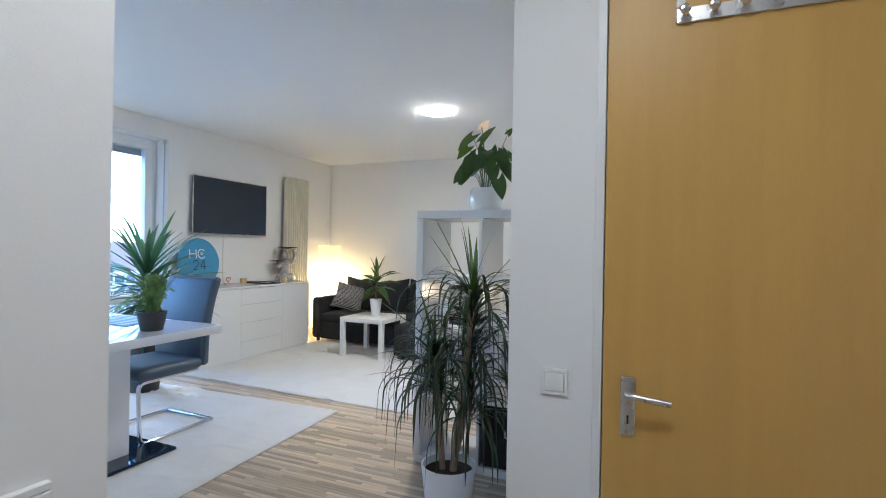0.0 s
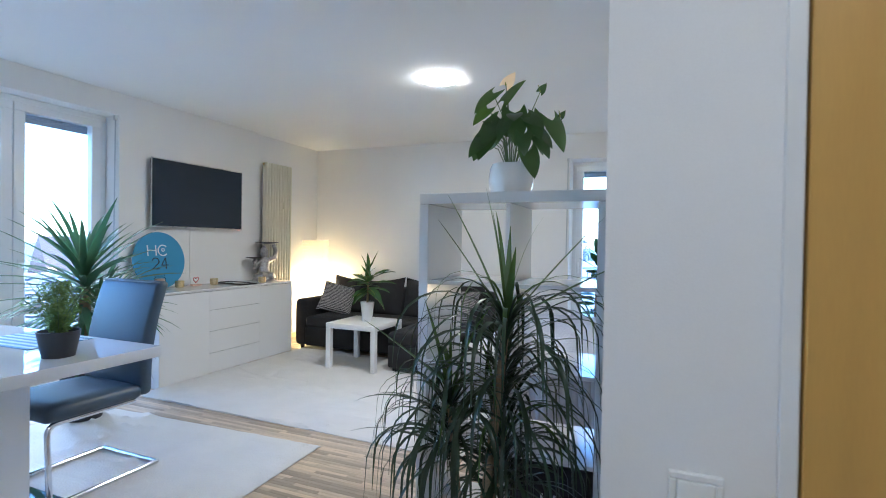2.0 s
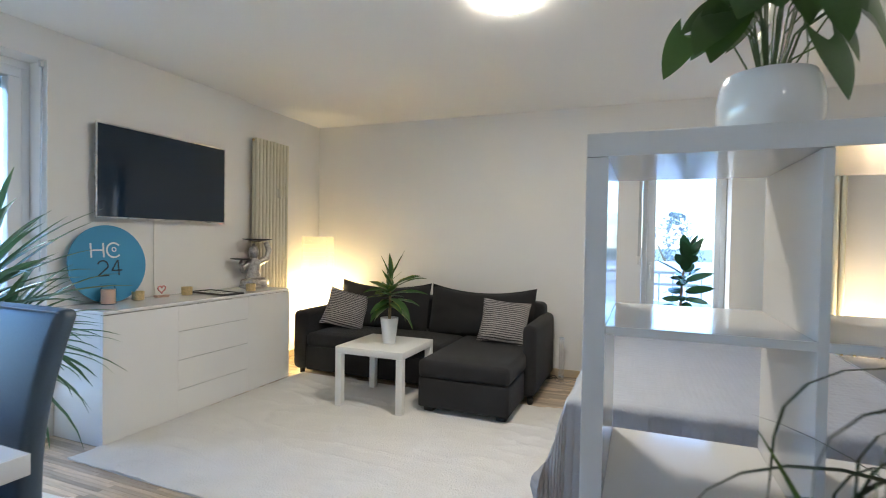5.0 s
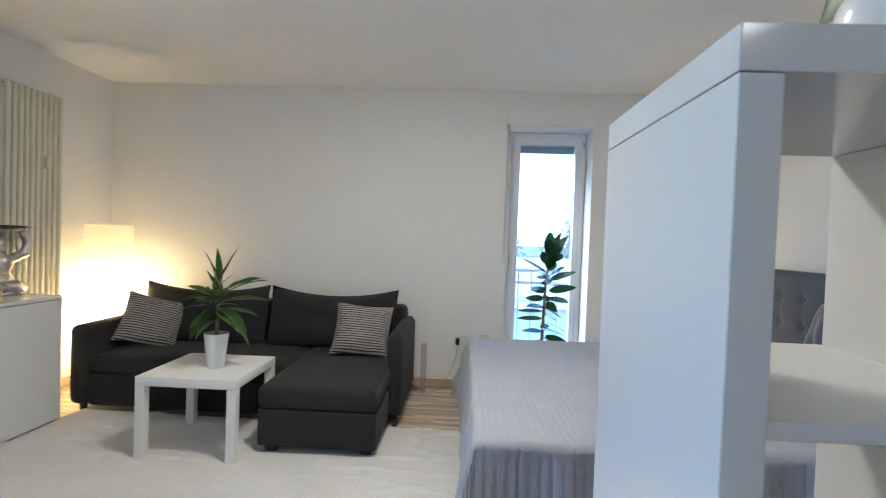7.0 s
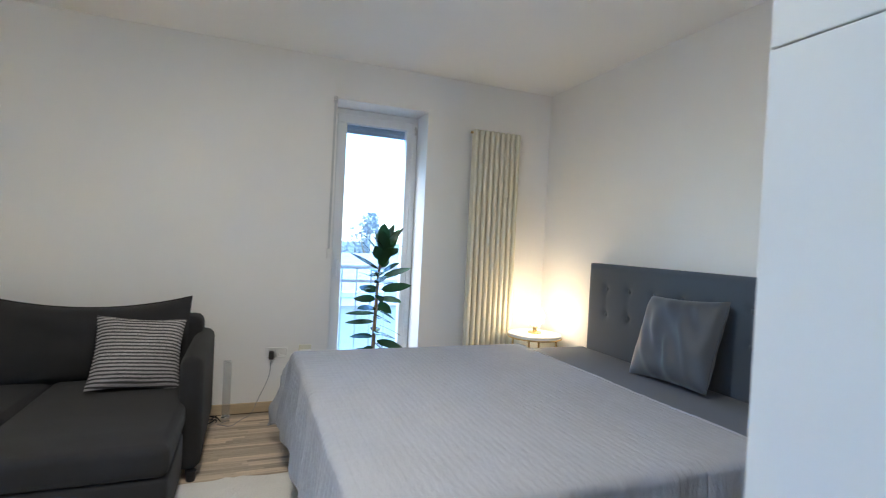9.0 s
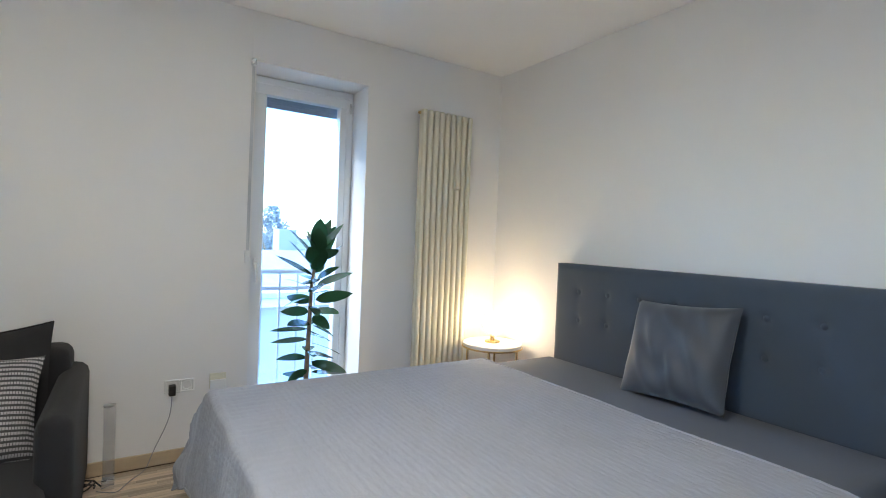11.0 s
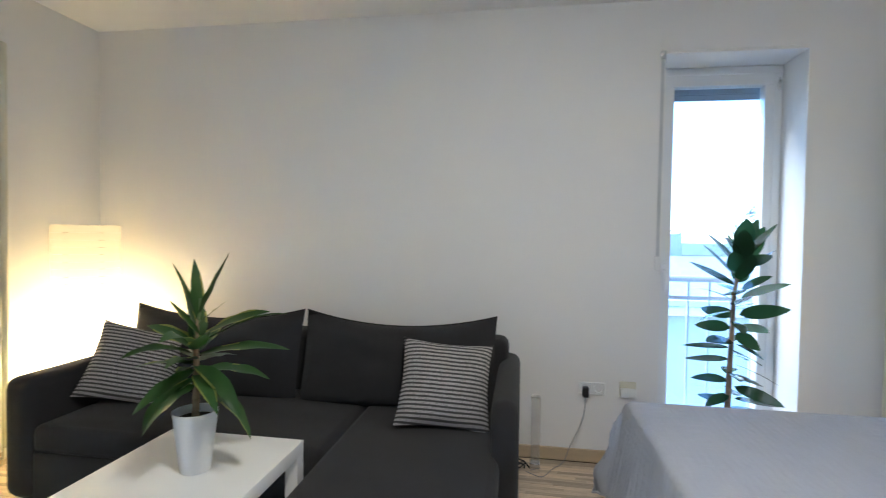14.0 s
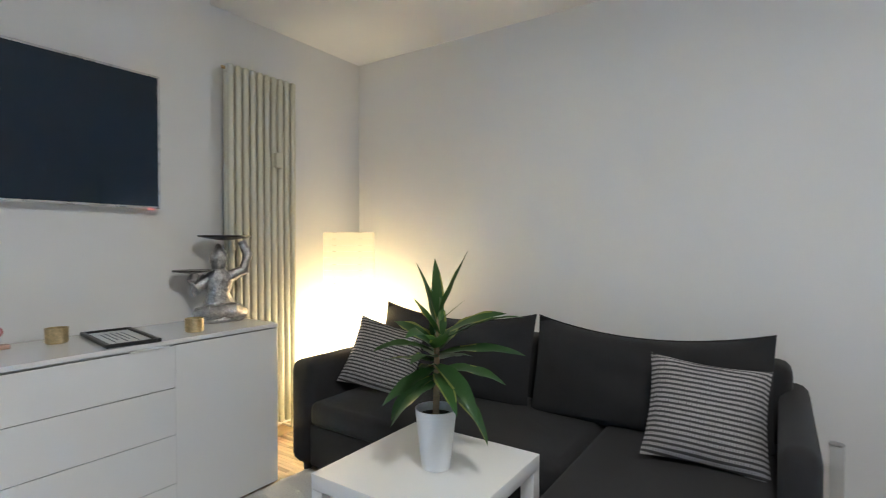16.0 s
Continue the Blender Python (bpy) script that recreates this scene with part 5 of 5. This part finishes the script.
# yucca by the balcony door
yu = thing("yucca", pose(-3.57, 3.13, 0), "large yucca with stiff sword leaves in a tall black planter", "potted plant")
zi = pot(yu, 0.11, 0.15, 0.56, BLACKPOT)
part("trunk", tube([(0, 0, zi - 0.03), (0.01, 0, 0.7), (0.0, 0.01, 0.98)], [0.04, 0.036, 0.028], 12), BARK, yu)
for i in range(112):
    q = i / 112
    part("leaf", strap_leaf((0, 0, 1.02 - 0.34 * q), i * 2.39996 + rnd.uniform(-0.2, 0.2), 1.3 - 1.75 * q ** 0.75 + rnd.uniform(-0.38, 0.3), rnd.uniform(0.44, 0.66), rnd.uniform(0.032, 0.052), rnd.uniform(0.1, 0.7) + 0.6 * q, 7, 0.35, 0.4), LEAFY, yu)

part("trunk", tube([(0.03, 0.03, zi - 0.03), (0.05, 0.07, 0.66), (0.04, 0.09, 0.76)], [0.03, 0.027, 0.022], 10), BARK, yu)
for i in range(56):
    q = i / 56
    part("leaf", strap_leaf((0.04, 0.09, 0.80 - 0.14 * q), i * 2.39996 + rnd.uniform(-0.2, 0.2), 1.0 - 1.3 * q + rnd.uniform(-0.15, 0.15), rnd.uniform(0.36, 0.58), rnd.uniform(0.024, 0.038), rnd.uniform(0.4, 1.1) + 0.4 * q, 8, 0.35, 0.4), LEAFY, yu)

# corn plant on the coffee table
cp = thing("corn_plant", pose(-2.585, 5.225, 0.456), "small corn plant with yellow-edged leaves in a white pot", "potted plant")
zi = pot(cp, 0.047, 0.069, 0.195, MATTEPOT, 0.005)
part("stem", tube([(0, 0, zi - 0.01), (0.004, 0, 0.3), (0.002, 0, 0.42), (0.008, 0.004, 0.50)], [0.012, 0.011, 0.008, 0.005], 10), BARK, cp)
def corn_leaf(name, base, az, pitch, ln, w, droop, twist, margin, segs=11):
    """A broad strap leaf with a wavy edge; its outer strips are yellow over a part of its length."""
    bm = bmesh.new()
    p, ang, rows, ph = Vector(base), pitch, [], rnd.uniform(0, 6.28)
    for i in range(segs + 1):
        t = i / segs
        d = Vector((math.cos(az) * math.cos(ang), math.sin(az) * math.cos(ang), math.sin(ang)))
        flat = Vector((-math.sin(az), math.cos(az), 0))
        up = flat.cross(d) * -1
        across = (flat * math.cos(twist * t) + up * math.sin(twist * t)).normalized()
        lift = across.cross(d) * -1
        hw = max(0.0007, w / 2 * (0.28 * (1 - t) + math.sin(math.pi * t ** 0.8) ** 0.85))
        rows.append([bm.verts.new(p + across * hw * c + lift * (0.22 * hw * abs(c) + 0.10 * hw * (abs(c) > 0.9) * math.sin(ph + c + 17 * t))) for c in (-1, -0.72, 0, 0.72, 1)])
        ang = max(ang - droop / segs * (0.3 + 1.4 * t), -1.5)
        p = p + d * ln / segs
    lo, hi = sorted((rnd.uniform(0.0, 0.5), rnd.uniform(0.4, 1.0)))
    for i, (a, b) in enumerate(zip(rows, rows[1:])):
        for k in range(4):
            f = bm.faces.new((a[k], a[k + 1], b[k + 1], b[k]))
            if k in (0, 3) and lo <= i / segs <= hi and (margin > 1 or (margin == 1 and k == 0)):
                f.material_index = 1
    part(name, bm, [LEAFC, LEAFV], cp)


for i in range(25):
    q = i / 25
    az = i * 2.39996 + rnd.uniform(-0.35, 0.35)
    corn_leaf("leaf", (0, 0, 0.42 - 0.15 * q), az, 0.5 - 1.0 * q + rnd.uniform(-0.2, 0.25), rnd.uniform(0.21, 0.32) * (1 - 0.15 * q), rnd.uniform(0.042, 0.058), rnd.uniform(0.2, 1.0) + 0.25 * q, rnd.uniform(-1.0, 1.0), (2, 1, 2, 0)[i % 4])
part("shoot_stem", tube([(0.006, 0.003, 0.46), (0.014, 0.004, 0.52), (0.016, 0.002, 0.56)], [0.005, 0.004, 0.003], 8), STEM, cp)
for z, az, pitch, ln, w in ((0.40, 3.4, 1.33, 0.21, 0.036), (0.49, 3.0, 1.05, 0.21, 0.024), (0.49, 2.6, 1.40, 0.20, 0.036), (0.51, -0.15, 1.05, 0.24, 0.028), (0.48, 0.1, 0.70, 0.12, 0.016), (0.44, 4.4, 0.9, 0.16, 0.028)):
    corn_leaf("shoot", (0.012, 0.003, z), az, pitch, ln, w, 0.05, rnd.uniform(-0.5, 0.5), 1)


def oval_leaf(length, width, curl=0.25, fold=0.25, heart=0.0, n=9):
    """A broad leaf along x from its stalk end; heart: how far its lobes reach back."""
    bm = bmesh.new()
    rows = []
    for i in range(n + 1):
        s = i / n
        hw = width / 2 * (math.sin(math.pi * s ** 0.8) ** 0.7 if not heart else max(0.0, math.sin(math.pi * (0.12 + 0.88 * s) ** 0.62)) ** 0.85)
        if i == n:
            hw = 0.0008
        z = -curl * length * s * s
        back = heart * length * (1 - s) ** 3
        rows.append([bm.verts.new((s * length - back * a * a, b * hw, z + fold * hw * abs(b) - 0.10 * hw * b * b * 2)) for a, b in ((1, -1), (0.5, -0.5), (0, 0), (0.5, 0.5), (1, 1))])
    for a, b in zip(rows, rows[1:]):
        for k in range(4):
            bm.faces.new((a[k], a[k + 1], b[k + 1], b[k]))
    return bm


# rubber plant by the narrow window
fi = thing("rubber_plant", pose(-0.512, 6.435, 0), "tall rubber plant with dark oval leaves by the window", "potted plant")
zi = pot(fi, 0.10, 0.13, 0.24, MATTEPOT)
part("stem", tube([(0, 0, zi - 0.02), (0.01, 0, 0.6), (0.02, 0, 0.95), (0.05, 0, 1.18)], [0.016, 0.013, 0.010, 0.006], 10), BARK, fi)
leafmeshes = [finish(oval_leaf(0.20, 0.10, 0.12), "leaf", LEAFF), finish(oval_leaf(0.17, 0.088, 0.2), "leaf", LEAFF), finish(oval_leaf(0.22, 0.098, 0.05), "leaf", LEAFF)]
for i in range(54):
    q = (i / 53) ** 1.45
    z = 1.17 - 0.88 * q
    az = i * 137.5 + rnd.uniform(-25, 25)
    tilt = -68 + 72 * min(1, q * 2.2) ** 0.8 + rnd.uniform(-16, 16)
    xs = 0.05 - 0.03 * min(1, q * 2)
    o = part("leaf", leafmeshes[i % 3], LEAFF, fi)
    o.matrix_basis = pose(xs, 0, z, 0, 0, az) @ pose(0.015, 0, 0, rnd.uniform(-40, 40), tilt, 0) @ Matrix.Scale(rnd.uniform(0.72, 1.12) * (0.85 if i < 2 else 1), 4)

# anthurium on the shelf
an = thing("anthurium", pose(-0.572, 3.10, SH + 0.0005), "anthurium with heart-shaped leaves in a glossy white pot", "potted plant")
part("pot", lathe([(0, 0), (0.075, 0), (0.086, 0.01), (0.098, 0.05), (0.099, 0.085), (0.092, 0.125), (0.084, 0.142), (0.078, 0.142), (0.086, 0.12), (0.09, 0.08), (0.07, 0.02), (0, 0.02)], 40), CERAM, an)
part("soil", lathe([(0, 0.128), (0.08, 0.122), (0.078, 0.115), (0, 0.115)], 24), SOIL, an)
hm = [finish(oval_leaf(0.125, 0.095, 0.18, 0.2, 0.35, 11), "leaf", LEAFA), finish(oval_leaf(0.15, 0.115, 0.2, 0.15, 0.35, 11), "leaf", LEAFA), finish(oval_leaf(0.10, 0.07, 0.15, 0.25, 0.3, 11), "leaf", LEAFA)]
hy = [finish(oval_leaf(0.125, 0.095, 0.18, 0.2, 0.35, 11), "leaf", LEAFN), finish(oval_leaf(0.15, 0.115, 0.2, 0.15, 0.35, 11), "leaf", LEAFN), finish(oval_leaf(0.10, 0.07, 0.15, 0.25, 0.3, 11), "leaf", LEAFN)]


def heart_leaf(r, d, u, aim, dip, size, turn=0.0):
    """One leaf on its stalk: r to the door side, d towards the hall, u up from the shelf; aim in degrees from r, dip below level."""
    rx, fw = Vector((0.906, 0.423, 0)), Vector((0.423, -0.906, 0))
    tip = rx * r + fw * d + Vector((0, 0, u))
    mid = Vector((tip.x * 0.4, tip.y * 0.4, 0.13 + (u - 0.13) * 0.65))
    part("leaf_stalk", tube([(tip.x * 0.12, tip.y * 0.12, 0.12), tuple(mid), tuple(tip)], 0.0021, 5), STEM, an)
    a, e = radians(aim), radians(dip)
    x = (rx * math.cos(a) + fw * math.sin(a)) * math.cos(e) - Vector((0, 0, math.sin(e)))
    nz = (Vector((0, 0, 0.5)) + fw * 0.75 + (rx * r + fw * d).normalized() * 0.3).normalized()
    y = nz.cross(x).normalized()
    z = x.cross(y)
    m = Matrix((x, y, z)).transposed().to_4x4()
    young = u > 0.37
    o = part("leaf", hy[size] if young else hm[size], LEAFN if young else LEAFA, an)
    o.matrix_basis = Matrix.Translation(tip) @ m @ pose(0, 0, 0, turn, 0, 0)


for lf in ((-0.09, 0.03, 0.45, 165, 40, 0, 20), (-0.11, 0.0, 0.39, 170, 45, 2, 0), (-0.04, 0.02, 0.42, 40, -45, 0, -25), (0.18, 0.02, 0.34, 30, 62, 1, 0), (0.0, 0.07, 0.355, 90, 66, 1, 0), (0.07, 0.07, 0.345, 60, 55, 0, 10), (0.11, 0.03, 0.28, 25, 58, 0, 0), (0.06, 0.08, 0.19, 55, 66, 0, 0), (-0.11, 0.03, 0.27, 150, 62, 0, 0), (-0.10, 0.06, 0.32, 20, 40, 2, 0)):
    heart_leaf(*lf)
for i in range(18):
    q = i / 18
    a = radians(i * 137.5 + 40)
    reach = 0.05 + 0.09 * q + rnd.uniform(0, 0.03)
    heart_leaf(reach * math.cos(a), reach * math.sin(a), 0.38 - 0.15 * q + rnd.uniform(-0.03, 0.03), math.degrees(a) + rnd.uniform(-25, 25), 32 + 26 * q + rnd.uniform(-15, 12), (2, 2, 0, 2)[i % 4], rnd.uniform(-25, 25))
for x, y, z, s in ((-0.03, 0.0, 0.50, 0.068), (0.115, 0.05, 0.47, 0.045), (0.20, 0.09, 0.36, 0.035), (-0.02, 0.0, 0.44, 0.04)):
    part("flower_stalk", tube([(x * 0.1, y * 0.1, 0.12), (x * 0.55, y * 0.55, 0.12 + (z - 0.12) * 0.62), (x, y, z)], 0.0021, 5), STEM, an)
    o = part("spathe", oval_leaf(s, s * 0.8, -0.2, 0.3, 0.3, 9), SPATHE if s > 0.06 else LEAFA, an, "pink flower bract" if s > 0.06 else "")
    ax, nz = Vector((0.55, 0.25, 0.8)).normalized(), Vector((0.423, -0.906, 0.25))
    ay = nz.cross(ax).normalized()
    o.matrix_basis = Matrix.Translation((x, y, z)) @ Matrix((ax, ay, ax.cross(ay))).transposed().to_4x4()
    part("spadix", tube([(x, y, z), (x - 0.008, y, z + 0.030)], [0.004, 0.002], 6), LEAFV, an)

# feathery pot plant on the dining table
fp = thing("feathery_plant", pose(-2.275, 2.232, 0.7505), "bushy light green plant in a dark grey pot", "potted plant")
zi = pot(fp, 0.058, 0.078, 0.108, BLACKPOT, 0.005)
for k in range(9):
    az, ln = k * 2.4, rnd.uniform(0.14, 0.24)
    sp = [Vector((0.01 * math.cos(az), 0.01 * math.sin(az), zi))]
    for j in range(1, 6):
        sp.append(sp[0] + Vector((math.cos(az) * 0.11 * (j / 5) ** 1.5, math.sin(az) * 0.11 * (j / 5) ** 1.5, ln * j / 5)))
    part("twig", tube(sp, 0.0018, 5), STEM, fp)
verts, faces = [], []
for k in range(1500):
    a, q = rnd.random() * 6.283, rnd.random()
    rad = 0.115 * (rnd.random() ** 0.6) * (0.35 + 0.75 * q) * (0.75 + 0.35 * math.sin(4 * a + 5 * q))
    c = Vector((rad * math.cos(a), rad * math.sin(a), 0.10 + 0.22 * q * (1 - 0.35 * (rad / 0.115) ** 2)))
    u = Vector((rnd.uniform(-1, 1), rnd.uniform(-1, 1), rnd.uniform(-0.4, 1))).normalized() * rnd.uniform(0.008, 0.017)
    w = u.orthogonal().normalized() * rnd.uniform(0.002, 0.004)
    i = len(verts)
    verts += [tuple(c - u), tuple(c + w), tuple(c + u), tuple(c - w)]
    faces.append((i, i + 1, i + 2, i + 3))
me = bpy.data.meshes.new("foliage")
me.from_pydata(verts, [], faces)
me.materials.append(LEAFB)
tagged(part("foliage", me, LEAFB, fp), kind="stuff")

# ---- floor strips ----
PW = 0.026
far, near, var = [], [], random.Random(11)
for k in range(int((YF + 1.5) / PW) + 1):
    y = -1.5 + k * PW
    if y + PW > YF:
        break
    start = XN if y > 0.605 else -0.44
    end = XE if y > 3.55 else (-0.06 if y > 1.84 else 1.36)
    x = start - var.random() * 0.25
    while x < end - 0.01:
        ln = min(var.uniform(0.28, 0.55), end - x)
        if x < start:
            ln, x = ln - (start - x), start
        if ln < 0.02:
            x += ln
            continue
        (near if -1.62 < x < -0.35 and 1.95 < y < 3.62 and len(near) < 290 else far).append((x, y, ln, var.uniform(-0.0004, 0.0)))
        x += ln


def strip_verts(x, y, ln, dz):
    a, b, c, d, e = x + 0.0004, x + ln - 0.0004, y + 0.0004, y + PW - 0.0004, 0.0009
    return [(a, c, -0.012), (b, c, -0.012), (b, d, -0.012), (a, d, -0.012), (a, c, dz - e), (b, c, dz - e), (b, d, dz - e), (a, d, dz - e),
            (a + e, c + e, dz), (b - e, c + e, dz), (b - e, d - e, dz), (a + e, d - e, dz)]


QUADS = [(0, 1, 5, 4), (1, 2, 6, 5), (2, 3, 7, 6), (3, 0, 4, 7), (4, 5, 9, 8), (5, 6, 10, 9), (6, 7, 11, 10), (7, 4, 8, 11), (8, 9, 10, 11)]
verts, faces = [], []
for s in far:
    i = len(verts)
    verts += strip_verts(*s)
    faces += [tuple(i + q for q in f) for f in QUADS]
me = bpy.data.meshes.new("parquet_strips")
me.from_pydata(verts, [], faces)
me.materials.append(OAKI)
tagged(part("parquet_strips", me, OAKI, floor), kind="stuff")
shared = {}
for x, y, ln, dz in near:
    key = round(ln * 20)
    if key not in shared:
        me = bpy.data.meshes.new("parquet_strip")
        me.from_pydata(strip_verts(0, 0, key / 20, 0), [], QUADS)
        me.materials.append(OAK)
        shared[key] = me
    o = part("parquet_strip", shared[key], OAK, floor)
    o.matrix_basis = Matrix.Translation((x, y, dz)) @ Matrix.Diagonal((ln / (key / 20), 1, 1, 1))
